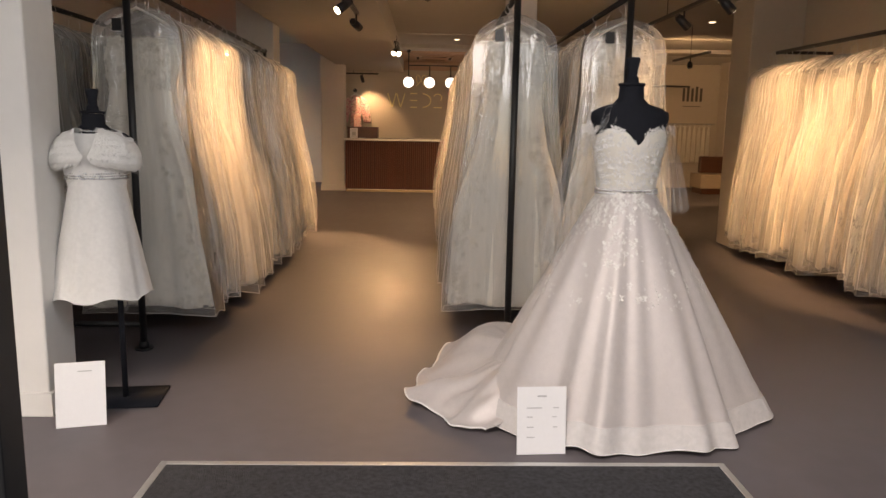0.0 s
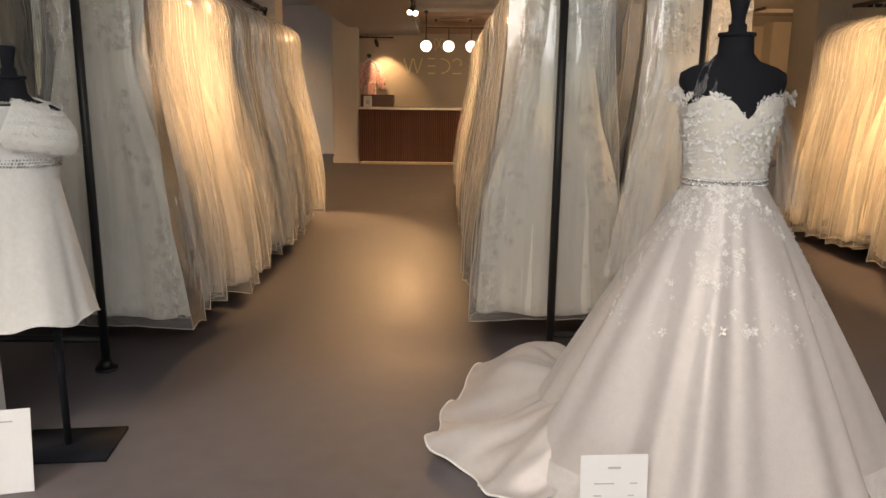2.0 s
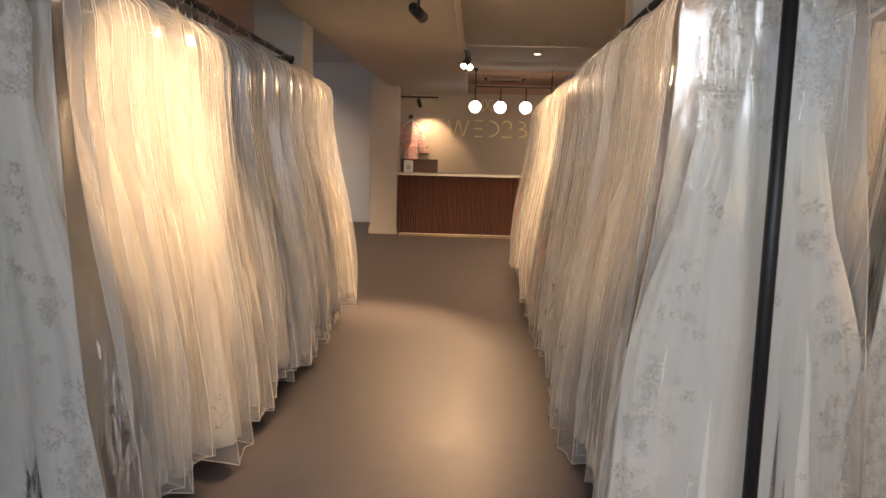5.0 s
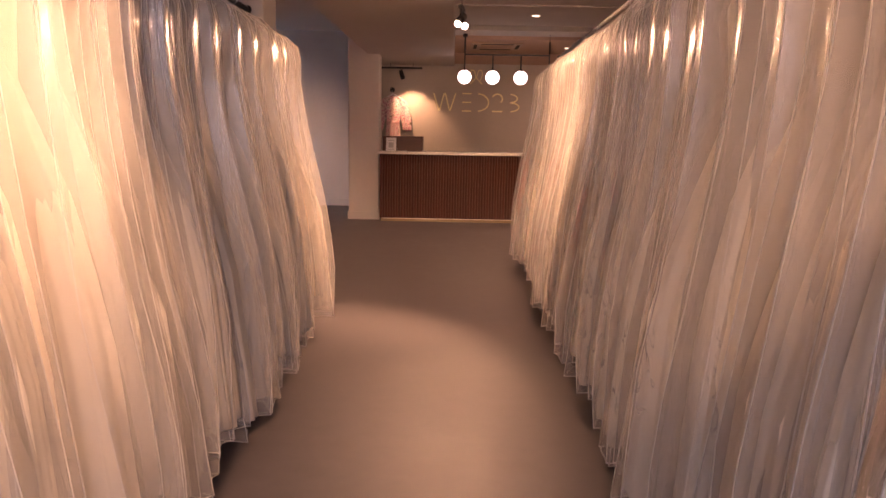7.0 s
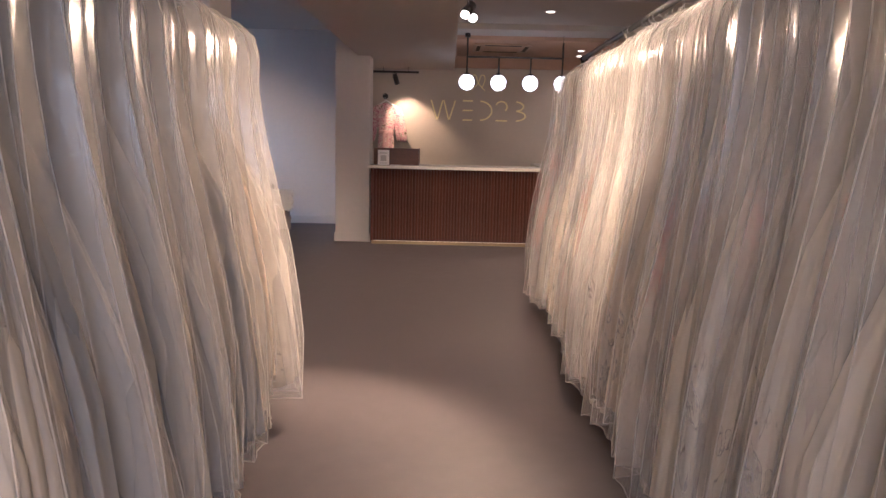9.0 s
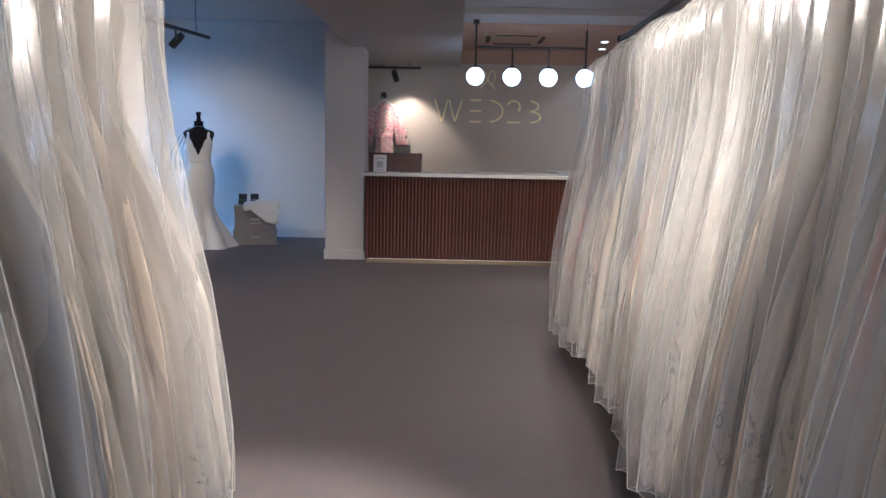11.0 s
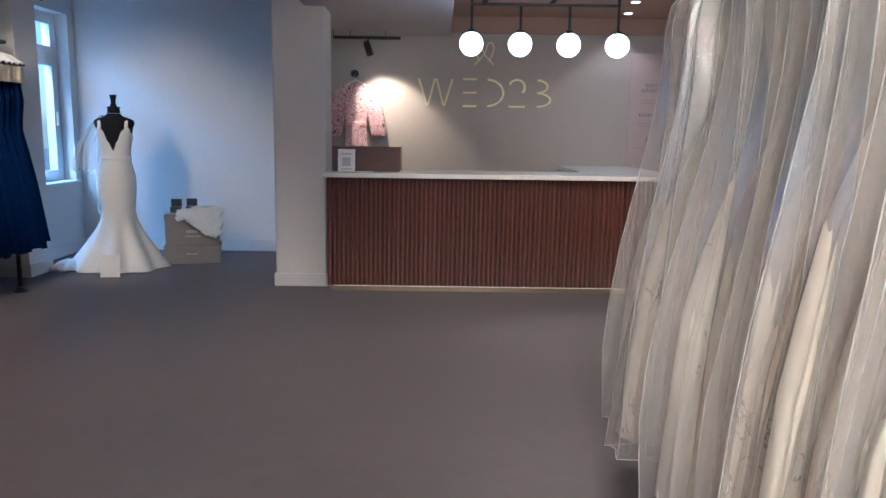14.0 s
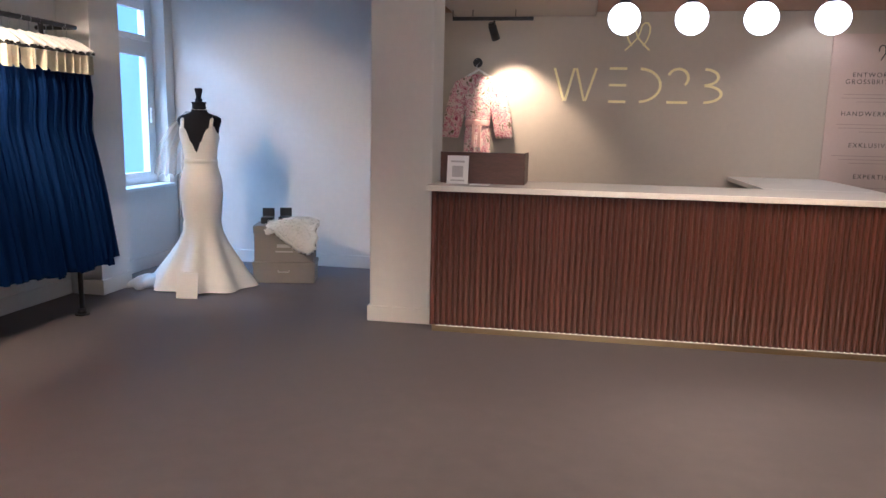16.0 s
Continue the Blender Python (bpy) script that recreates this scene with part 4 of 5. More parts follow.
heading("ENTWORFEN IN", 1.985, 0.058)
heading("GROSSBRITANNIEN", 1.925, 0.058)
print_lines(1.83, (0.62, 0.66, 0.4))
heading("HANDWERKSKUNST", 1.645, 0.058)
print_lines(1.565, (0.70, 0.66, 0.3))
heading("EXKLUSIVITÄT", 1.365, 0.058)
print_lines(1.285, (0.72, 0.6, 0.42))
heading("EXPERTISE", 1.085, 0.058)
print_lines(1.0, (0.7, 0.5))
part("emblem", tubes([[(x + 1.94 + 0.255, PY, z) for x, z in arc(-0.285, 2.22, 0.027, 0.04, 200, -20) + [(-0.22, 2.13)]],
                      [(x + 1.94 + 0.255, PY, z) for x, z in arc(-0.225, 2.22, 0.027, 0.04, -20, 200) + [(-0.29, 2.13)]]], 0.005), M_DARKINK, panel)

# air-conditioning cassette
ac = thing("ceiling_cassette", "tan air-conditioning cassette let into the ceiling", "air conditioner")
part("frame", box(-0.32, 0.48, 15.65, 16.55, 2.725, 2.748, 0.004), M_VENT, ac)
part("grille", box(-0.17, 0.33, 15.83, 16.37, 2.716, 2.724, 0.003), M_TAN, ac)
# flat plates, their dark colour painting the slots' shade; nothing is cut in
for y in (15.70, 16.45):
    part("outlet", box(-0.17, 0.33, y, y + 0.05, 2.718, 2.7245), M_SLOT_SHADE, ac)
for x in (-0.28, 0.39):
    part("outlet", box(x, x + 0.05, 15.83, 16.37, 2.718, 2.7245), M_SLOT_SHADE, ac)
for x, y in ((1.25, 16.3), (1.35, 17.0), (2.4, 16.4)):
    d = thing("ceiling_downlight", "small recessed ceiling downlight, lit", "ceiling light", group="downlights over the reception")
    part("rim", cyl((x, y, 2.742), (x, y, 2.7495), 0.055, None, 20), M_UPVC, d)
    part("lens", cyl((x, y, 2.738), (x, y, 2.7415), 0.042, None, 20), M_DOWN, d)
    spot_lamp((x, y, 2.73), (x, y, 0), 17, 120, 0.5, (1.0, 0.78, 0.58))

# robe on a knob
knob = thing("robe_hook", "round black wall hook", "wall hook")
part("disc", cyl((-1.68, BACK_Y, 2.09), (-1.68, BACK_Y - 0.03, 2.09), 0.045, 0.045, 20), M_SATIN_BLACK, knob)
part("stem", cyl((-1.68, BACK_Y - 0.03, 2.09), (-1.68, BACK_Y - 0.09, 2.09), 0.018, 0.022, 14), M_SATIN_BLACK, knob)
robe = thing("satin_robe", "pink floral satin robe hanging from a wall knob", "robe", pose(-1.66, BACK_Y - 0.085, 0))


def slab(sections, n=28, seed=0):
    """A soft flattened body: sections of (z, centre x, half width, half depth)."""
    rg = random.Random(seed)
    ph = rg.uniform(0, 6)
    rings = []
    for i, (z, cx, w, d) in enumerate(sections):
        rings.append([(cx + w * math.cos(2 * math.pi * k / n), d * math.sin(2 * math.pi * k / n) * (1 + 0.25 * math.sin(5 * 2 * math.pi * k / n + ph + i * 0.4)),
                       z + 0.006 * math.sin(7 * 2 * math.pi * k / n + i)) for k in range(n)])
    return mesh_of("slab", *loft(rings, True, True))


part("body", slab([(1.97, -0.01, 0.05, 0.025), (1.94, -0.01, 0.10, 0.04), (1.88, -0.01, 0.15, 0.05), (1.75, 0, 0.155, 0.055), (1.6, 0, 0.135, 0.05), (1.53, 0, 0.11, 0.045),
                   (1.50, 0, 0.11, 0.045), (1.42, 0, 0.125, 0.05), (1.25, 0, 0.13, 0.05), (1.0, 0, 0.15, 0.05), (0.85, 0, 0.16, 0.05)], seed=1), M_FLORAL, robe)
for sgn in (-1, 1):
    part("sleeve", slab([(1.95, sgn * 0.09, 0.04, 0.03), (1.90, sgn * 0.14, 0.09, 0.04), (1.80, sgn * 0.18, 0.095, 0.04), (1.68, sgn * 0.21, 0.095, 0.04), (1.56, sgn * 0.235, 0.095, 0.04),
                         (1.46, sgn * 0.25, 0.09, 0.04), (1.40, sgn * 0.26, 0.085, 0.035), (1.375, sgn * 0.265, 0.08, 0.03)], seed=2 + sgn), M_FLORAL, robe)
for sgn in (-1, 1):
    part("sash_tail", box(sgn * 0.03 - 0.016, sgn * 0.03 + 0.016, -0.068, -0.062, 1.28, 1.5, 0.002), mat("pink_satin_tail", (0.78, 0.50, 0.46), 0.4), robe)
part("sash", slab([(1.545, 0, 0.12, 0.055), (1.53, 0, 0.124, 0.058), (1.50, 0, 0.124, 0.058), (1.485, 0, 0.12, 0.055)], seed=5), mat("pink_satin_sash", (0.75, 0.45, 0.42), 0.4), robe)
part("hanger", tubes([[(-0.13, 0, 1.94), (0, 0, 2.02), (0.13, 0, 1.94)]], 0.012), M_HANGER, robe)
part("hook", tubes([[(-0.02, 0.0, 2.02), (-0.02, 0, 2.07), (-0.01, 0, 2.105), (-0.03, 0, 2.115)]], 0.004), M_STEEL, robe)

# ---- mannequins and display gowns ----
FORM_Z = [0.95, 1.02, 1.12, 1.22, 1.32, 1.40, 1.455, 1.485, 1.505, 1.525, 1.55, 1.60, 1.605]
FORM_W = [0.165, 0.155, 0.125, 0.135, 0.155, 0.168, 0.188, 0.185, 0.150, 0.085, 0.060, 0.056, 0.056]
FORM_D = [0.13, 0.12, 0.095, 0.105, 0.128, 0.115, 0.092, 0.080, 0.070, 0.060, 0.056, 0.054, 0.054]


def form_at(z):
    return table(z, FORM_Z, FORM_W), table(z, FORM_Z, FORM_D)


def mannequin(label, m, scale=1.0, plate=None, pole_top=0.96, off=0.0):
    """A dark dress form with a turned neck cap, on a pole with a base plate: one plain mesh."""
    n = 32
    rings = [[(w * math.cos(2 * math.pi * k / n), d * math.sin(2 * math.pi * k / n), z) for k in range(n)] for z, w, d in zip(FORM_Z, FORM_W, FORM_D)]
    v, f = loft(rings, True, True)
    for prof in ([(0.062, 1.606), (0.062, 1.618), (0.030, 1.622), (0.030, 1.645), (0.022, 1.65), (0.024, 1.68), (0.034, 1.725), (0.030, 1.735)],):
        me_rings = [[(r * math.cos(2 * math.pi * k / 16), r * math.sin(2 * math.pi * k / 16), z) for k in range(16)] for r, z in prof]
        v2, f2 = loft(me_rings, True, True)
        o = len(v)
        v, f = v + v2, f + [tuple(i + o for i in q) for q in f2]
    pole = [[(off + 0.016 * math.cos(2 * math.pi * k / 10), 0.016 * math.sin(2 * math.pi * k / 10), z) for k in range(10)] for z in (0.008 / scale, pole_top)]
    v2, f2 = loft(pole, True, True)
    o = len(v)
    v, f = v + v2, f + [tuple(i + o for i in q) for q in f2]
    px, py = plate or (0.15, 0.15)
    o = len(v)
    h = 0.012 / scale
    v = v + [(x, y, z) for z in (0.0, h) for x, y in ((off - px, -py), (off + px, -py), (off + px, py), (off - px, py))]
    f = f + [tuple(o + i for i in q) for q in ((3, 2, 1, 0), (4, 5, 6, 7), (0, 1, 5, 4), (1, 2, 6, 5), (2, 3, 7, 6), (3, 0, 4, 7))]
    ob = part("mannequin", mesh_of("mannequin", v, f), M_FORM)
    ob.matrix_basis = m @ Matrix.Diagonal((scale, scale, scale, 1))
    return tagged(ob, label, "mannequin")


def periodic(theta, knots):
    """A smooth closed curve through (degrees, value) knots."""
    t = math.degrees(theta) % 360
    ks = sorted(knots)
    ks = [(ks[-1][0] - 360, ks[-1][1])] + ks + [(ks[0][0] + 360, ks[0][1])]
    for (a, va), (b, vb) in zip(ks, ks[1:]):
        if a <= t <= b:
            u = (t - a) / (b - a)
            u = u * u * (3 - 2 * u)
            return va + (vb - va) * u
    return ks[0][1]


def skirt_rings(z_top, r_top, hem, folds, rg, exps, n=150, levels=26, z_hem=0.012, amp=0.035):
    ph = [rg.uniform(0, 6.28) for _ in range(5)]
    rings = []
    for i in range(levels + 1):
        s = i / levels
        ring = []
        for k in range(n):
            a = 2 * math.pi * k / n
            rr = periodic(a, hem)
            e = exps[0] + exps[1] * max(0.0, rr - 0.72)
            r = r_top + (rr - r_top) * s ** e
            fold = amp * s ** 1.1 * (math.sin(folds * a + ph[0] + 0.5 * math.sin(2 * a)) + 0.5 * math.sin((folds * 2 + 3) * a + ph[1]) + 0.3 * math.sin((folds * 3 + 1) * a + ph[2] + 2 * s))
            r += fold * min(1.6, rr / 0.6)
            z = z_top + (z_hem - z_top) * s
            if s > 0.8:
                z += 0.02 * (s - 0.8) / 0.2 * (1 + math.sin(folds * a + ph[0] + 1)) * 0.6
            ring.append((r * math.cos(a), r * math.sin(a) * 0.97, z))
        rings.append(ring)
    return rings


def bodice_mesh(z0, tops, gap=0.012, n=60, levels=9):
    rings = []
    for i in range(levels + 1):
        s = i / levels
        ring = []
        for k in range(n):
            a = 2 * math.pi * k / n
            z = z0 + (periodic(a, tops) - z0) * s
            w, d = form_at(z)
            ring.append(((w + gap) * math.cos(a), (d + gap) * math.sin(a), z))
        rings.append(ring)
    return rings


def bead_belt(z, gap, rg, size=0.009, count=90, rows=2):
    bm = bmesh.new()
    for j in range(rows):
        for k in range(count):
            a = 2 * math.pi * (k + 0.5 * j) / count
            w, d = form_at(z)
            bmesh.ops.create_icosphere(bm, subdivisions=1, radius=size * rg.uniform(0.6, 1.15),
                                       matrix=Matrix.Translation(((w + gap) * math.cos(a), (d + gap) * math.sin(a), z + (j - (rows - 1) / 2) * size * 1.7)))
    return bm


# ball gown near the entrance
rg = random.Random(11)
GM = pose(0.84, 3.62, 0, 0, 0, 4)
mannequin("charcoal dress form wearing a lace ball gown", GM, 1.0, (0.16, 0.16))
ball = thing("ball_gown", "white glitter-tulle ball gown with lace flowers and a train", "bridal gown", GM)
HEM = [(0, 0.74), (25, 0.70), (60, 0.70), (90, 0.72), (120, 0.74), (150, 0.72), (180, 0.68), (205, 0.62), (235, 0.57), (265, 0.54), (296, 0.58), (325, 0.62), (345, 0.74)]
rings = skirt_rings(1.115, 0.128, HEM, 7, rg, (0.93, 0.0), n=220, levels=30, amp=0.030)
skirt = part("skirt", mesh_of("skirt", *loft(rings)), M_GLITTER, ball)
band = [[(x * 1.006, y * 1.006, z + 0.001) for x, y, z in ring] for ring in rings[-4:]]
part("hem_band", mesh_of("hem_band", *loft(band)), M_HEM_BAND, ball, "broad stiff sheer hem band")
part("hem_edge", tubes([rings[-1]], 0.004, 6, True), M_SATIN, ball)
under = skirt_rings(1.11, 0.12, [(d, v * 0.82) for d, v in HEM], 7, rg, (1.0, 0.0), n=90, levels=14)
part("underskirt", mesh_of("underskirt", *loft(under)), M_SATIN, ball)
tr = []
for i in range(27):
    u = i / 26
    row = []
    for k in range(91):
        v = k / 90
        ang = radians(92 + 108 * v)
        reach = periodic(ang, [(80, 0.85), (105, 1.05), (130, 1.16), (150, 1.10), (168, 1.00), (185, 0.90), (205, 0.70)])
        r = 0.40 + (reach - 0.40) * u
        wave = math.sin(17 * v + 2.2 * u) + 0.7 * math.sin(31 * v - 3 * u + 1)
        lift = max(0.0, math.sin(math.pi * min(1, v / 0.62))) * math.exp(-((u - 0.62) / 0.22) ** 2)
        z = 0.012 + 0.34 * (1 - u) ** 1.5 + 0.15 * lift + 0.07 * u * (1 - 0.75 * u) * (1 + wave) * min(1, 6 * u) + 0.03 * u * (1 - u) * math.sin(14 * u + 5 * v)
        z += u * (1 - 0.5 * u) * (0.014 * math.sin(67 * v + 5 * u) + 0.009 * math.sin(113 * v - 6 * u + 2))
        r += 0.035 * u * wave
        row.append((r * math.cos(ang), r * math.sin(ang), max(0.008, z)))
    tr.append(row)
part("train", mesh_of("train", *loft(tr, closed=False)), M_GLITTER, ball, "ruffled tulle train")
part("train_edge", tubes([tr[-1]], 0.005, 6), M_SATIN, ball)
TOPS = [(270, 1.335), (252, 1.395), (230, 1.41), (205, 1.385), (180, 1.36), (90, 1.30), (0, 1.36), (335, 1.385), (310, 1.41), (288, 1.395)]
brings = bodice_mesh(1.10, TOPS)
part("bodice", mesh_of("bodice", *loft(brings)), M_END_GOWN, ball)
spots = []
for i in range(620):
    r_i, k = rg.randrange(1, len(brings)), rg.randrange(len(brings[0]))
    p = Vector(brings[r_i][k])
    spots.append((p, Vector((p.x * 0.6, p.y, 0)).normalized()))
part("bodice_lace", applique(spots, rg, (0.009, 0.024)), M_LACE, ball)["kind"] = "stuff"
spots, blooms = [], []
for i in range(170):
    level = 0.5 + 13.0 * rg.random() ** 2.6
    k0 = rg.randrange(len(rings[0]))
    for j in range(rg.randrange(5, 13)):
        lv, k = max(0.3, level + rg.uniform(-1.1, 1.1)), (k0 + rg.randrange(-4, 5)) % len(rings[0])
        p = Vector(rings[int(lv)][k]).lerp(Vector(rings[int(lv) + 1][k]), lv % 1)
        nrm = (Vector((p.x, p.y, 0)).normalized() + Vector((rg.uniform(-0.2, 0.2), rg.uniform(-0.2, 0.2), 0.45))).normalized()
        (blooms if j == 0 else spots).append((p, nrm))
part("skirt_lace", applique(spots, rg, (0.005, 0.012)), M_LACE, ball)["kind"] = "stuff"
part("lace_bloom", applique(blooms + blooms, rg, (0.011, 0.020)), M_LACE, ball, "raised white fabric flowers")["kind"] = "stuff"
part("beaded_belt", bead_belt(1.118, 0.018, rg), M_CRYSTAL, ball, "sparkling crystal belt")
for sgn in (-1, 1):
    pts = [(sgn * (0.172 + 0.030 * math.sin(u * math.pi)), -0.07 + 0.13 * u, 1.395 + 0.012 * math.sin(u * math.pi)) for u in [k / 8 for k in range(9)]]
    sp = [(Vector(p) + Vector((rg.uniform(-0.012, 0.012), rg.uniform(-0.012, 0.012), rg.uniform(-0.02, 0.02))), Vector((sgn, rg.uniform(-1, 0.2), 0.4)).normalized()) for p in pts for _ in range(4)]
    part("off_shoulder_strap", applique(sp, rg, (0.012, 0.02)), M_LACE, ball)


def drape(points, widths, folds, rg, n=26):
    """A hanging sheet: from a line at the top down to a wider wavy hem. points: (x, y, z) down the middle."""
    ph = rg.uniform(0, 6)
    rings = []
    for (x, y, z), w in zip(points, widths):
        u0 = (points[0][2] - z) / (points[0][2] - points[-1][2] + 1e-6)
        rings.append([(x + w * (2 * k / n - 1) * 0.8, y + w * 0.35 * (2 * k / n - 1) + 0.03 * u0 * math.sin(folds * k / n * 6.28 + ph), z + 0.02 * u0 * math.cos(folds * k / n * 6.28)) for k in range(n + 1)])
    return mesh_of("drape", *loft(rings, closed=False))


part("sheer_cape", drape([(-0.16, 0.07, 1.49), (-0.19, 0.07, 1.40), (-0.23, 0.08, 1.25), (-0.27, 0.08, 1.0), (-0.30, 0.08, 0.75)], [0.05, 0.07, 0.09, 0.11, 0.13], 4, rg), M_VEIL, ball, "sheer tulle cape")
part("sheer_cape", drape([(0.16, 0.07, 1.49), (0.20, 0.08, 1.38), (0.25, 0.09, 1.22), (0.29, 0.1, 1.0)], [0.05, 0.06, 0.08, 0.10], 4, rg), M_VEIL, ball, "sheer tulle cape")
part("sheer_veil", drape([(-0.07, -0.02, 1.53), (-0.10, -0.05, 1.47), (-0.12, -0.09, 1.42)], [0.06, 0.07, 0.08], 3, rg), M_VEIL, ball, "sheer tulle veil")


def price_card(m, lines, label):
    c = thing("price_card", label, "sign", m)
    part("card", box(-0.108, 0.108, -0.0025, 0.0025, 0.0, 0.30, 0.001), M_CARD, c)
    for x0, x1, z, h in lines:
        part("print_line", box(x0, x1, -0.0042, -0.003, z, z + h), M_INK, c)
    part("strut", box(-0.02, 0.02, 0.004, 0.10, 0.0, 0.004), M_CARD, c)
    return c


price_card(pose(0.40, 3.13, 0.002, -6, 0, 3), [(-0.02, 0.02, 0.255, 0.007), (-0.065, 0.0, 0.205, 0.004), (0.05, 0.075, 0.205, 0.004), (-0.065, -0.04, 0.165, 0.004), (0.045, 0.065, 0.165, 0.004),
                                               (-0.065, -0.035, 0.12, 0.004), (-0.065, -0.03, 0.075, 0.004), (0.05, 0.07, 0.12, 0.004)],
           "white glossy price card leaning before the ball gown")
price_card(pose(-1.70, 3.40, 0.002, -10, 0, 14), [(-0.01, 0.05, 0.255, 0.005)], "white glossy card leaning on its stand by the pillar")

# flower-girl dress on a small form
KS = 0.895
KM = pose(-1.715, 3.76, 0, 0, 0, 6)
mannequin("small black dress form on a square steel base", KM, KS, (0.21, 0.16), 0.97, 0.085)
rg = random.Random(21)
girl = thing("flower_girl_dress", "short white satin dress with a fur capelet and crystal belt", "dress", KM)
kr = skirt_rings(1.15, 0.118, [(0, 0.225), (90, 0.20), (180, 0.245), (270, 0.22)], 6, rg, (1.0, 0.0), n=110, levels=16, z_hem=0.545, amp=0.016)
part("skirt", mesh_of("skirt", *loft(kr)), M_DRESS, girl)
part("hem", tubes([kr[-1]], 0.004, 6, True), M_DRESS, girl)
b = [[(x * KS, y * KS, z * KS) for x, y, z in ring] for ring in bodice_mesh(1.13, [(0, 1.515), (90, 1.515), (180, 1.515), (270, 1.50)], 0.014)]
part("bodice", mesh_of("bodice", *loft(b)), M_DRESS, girl)
belt = bead_belt(1.285, 0.010, rg, 0.008, 80, 4)
for v in belt.verts:
    v.co = Vector((v.co.x * KS, v.co.y * KS, v.co.z * KS))
part("crystal_belt", belt, M_CRYSTAL, girl, "sparkling crystal belt")
neck = bmesh.new()
for k in range(60):
    a = 2 * math.pi * k / 60
    bmesh.ops.create_icosphere(neck, subdivisions=1, radius=0.006 * rg.uniform(0.6, 1.3), matrix=Matrix.Translation((0.060 * math.cos(a), 0.060 * math.sin(a) - 0.004, 1.365 + 0.012 * math.sin(a))))
part("necklace", neck, M_CRYSTAL, girl, "crystal necklace")


def fur_shell(sections, n=72, seed=3, tuft=0.010):
    """A thick furry collar: closed rings with a ragged, tufted skin."""
    rg2 = random.Random(seed)
    rings = []
    for w, d, z, dx in sections:
        rings.append([((w + rg2.uniform(-tuft, tuft)) * math.cos(2 * math.pi * k / n) + dx, (d + rg2.uniform(-tuft, tuft)) * math.sin(2 * math.pi * k / n), z + rg2.uniform(-tuft, tuft)) for k in range(n)])
    return rings


cap = []
rg2 = random.Random(3)
for w, d, zc, open_w in ((0.075, 0.08, 1.335, 0.35), (0.105, 0.10, 1.355, 0.40), (0.14, 0.12, 1.345, 0.38), (0.172, 0.135, 1.31, 0.30), (0.195, 0.15, 1.265, 0.22), (0.208, 0.16, 1.215, 0.12), (0.212, 0.16, 1.17, 0.05),
                         (0.205, 0.155, 1.13, 0.12), (0.185, 0.14, 1.11, 0.30), (0.15, 0.12, 1.115, 0.40)):
    ring = []
    for k in range(73):
        a = -math.pi / 2 + open_w + (2 * math.pi - 2 * open_w) * k / 72
        sag = 0.02 * math.cos(2 * a)
        ring.append((w * math.cos(a) + rg2.uniform(-0.004, 0.004), d * math.sin(a) + rg2.uniform(-0.004, 0.004), 1.178 + 0.76 * ((zc - sag + rg2.uniform(-0.004, 0.004)) * 0.98 - 1.088)))
    cap.append(ring)
fv, ff = loft(cap, closed=False)
part("fur_capelet", mesh_of("fur_capelet", fv, ff), M_FUR, girl, "white faux-fur capelet")
hv, hf = [], []
for i in range(3600):
    q = ff[rg.randrange(len(ff))]
    c = (Vector(fv[q[0]]) + Vector(fv[q[1]]) + Vector(fv[q[2]])) / 3 + Vector((rg.uniform(-0.006, 0.006), rg.uniform(-0.006, 0.006), rg.uniform(-0.006, 0.006)))
    nrm = Vector((c.x, c.y, 0)).normalized()
    tip = c + nrm * rg.uniform(0.008, 0.022) + Vector((rg.uniform(-0.01, 0.01), rg.uniform(-0.01, 0.01), -rg.uniform(0.0, 0.018)))
    side = nrm.cross(Vector((0, 0, 1))) * 0.0016
    o = len(hv)
    hv += [c - side, c + side, tip]
    hf.append((o, o + 1, o + 2))
part("fur_tufts", mesh_of("fur_tufts", hv, hf), M_FUR, girl)

# mermaid gown in the side room
rg = random.Random(31)
MM = pose(-3.95, 16.15, 0, 0, 0, 12) @ Matrix.Diagonal((0.975, 0.975, 0.975, 1))
mannequin("black dress form wearing a mermaid gown", MM, 1.04, (0.15, 0.15))
mer = thing("mermaid_gown", "plain white crepe mermaid gown with a deep V neck", "bridal gown", MM)
prof_z = [1.16, 1.08, 0.98, 0.88, 0.75, 0.62, 0.52, 0.42, 0.30, 0.18, 0.08, 0.012]
prof_r = [0.138, 0.16, 0.185, 0.19, 0.18, 0.165, 0.175, 0.21, 0.27, 0.335, 0.39, 0.43]
TR = [(0, 0.45), (60, 0.42), (100, 0.5), (150, 0.60), (180, 0.54), (205, 0.42), (240, 0.37), (270, 0.36), (320, 0.40)]
mr = []
for z, r in zip(prof_z, prof_r):
    low = max(0.0, (0.62 - z) / 0.61)
    mr.append([((r + low ** 1.3 * (periodic(2 * math.pi * k / 120, TR) - 0.43) + 0.040 * low * math.sin(7 * 2 * math.pi * k / 120 + 0.6)) * math.cos(2 * math.pi * k / 120),
                (r * (0.85 + 0.15 * low) + low ** 1.3 * (periodic(2 * math.pi * k / 120, TR) - 0.43) + 0.040 * low * math.sin(7 * 2 * math.pi * k / 120 + 0.6)) * math.sin(2 * math.pi * k / 120), z) for k in range(120)])
part("skirt", mesh_of("skirt", *loft(mr)), M_SATIN, mer)
part("train", slab([(0.11, -0.50, 0.04, 0.03), (0.085, -0.52, 0.10, 0.10), (0.04, -0.54, 0.15, 0.15), (0.004, -0.55, 0.16, 0.16)], seed=4), M_SATIN, mer)
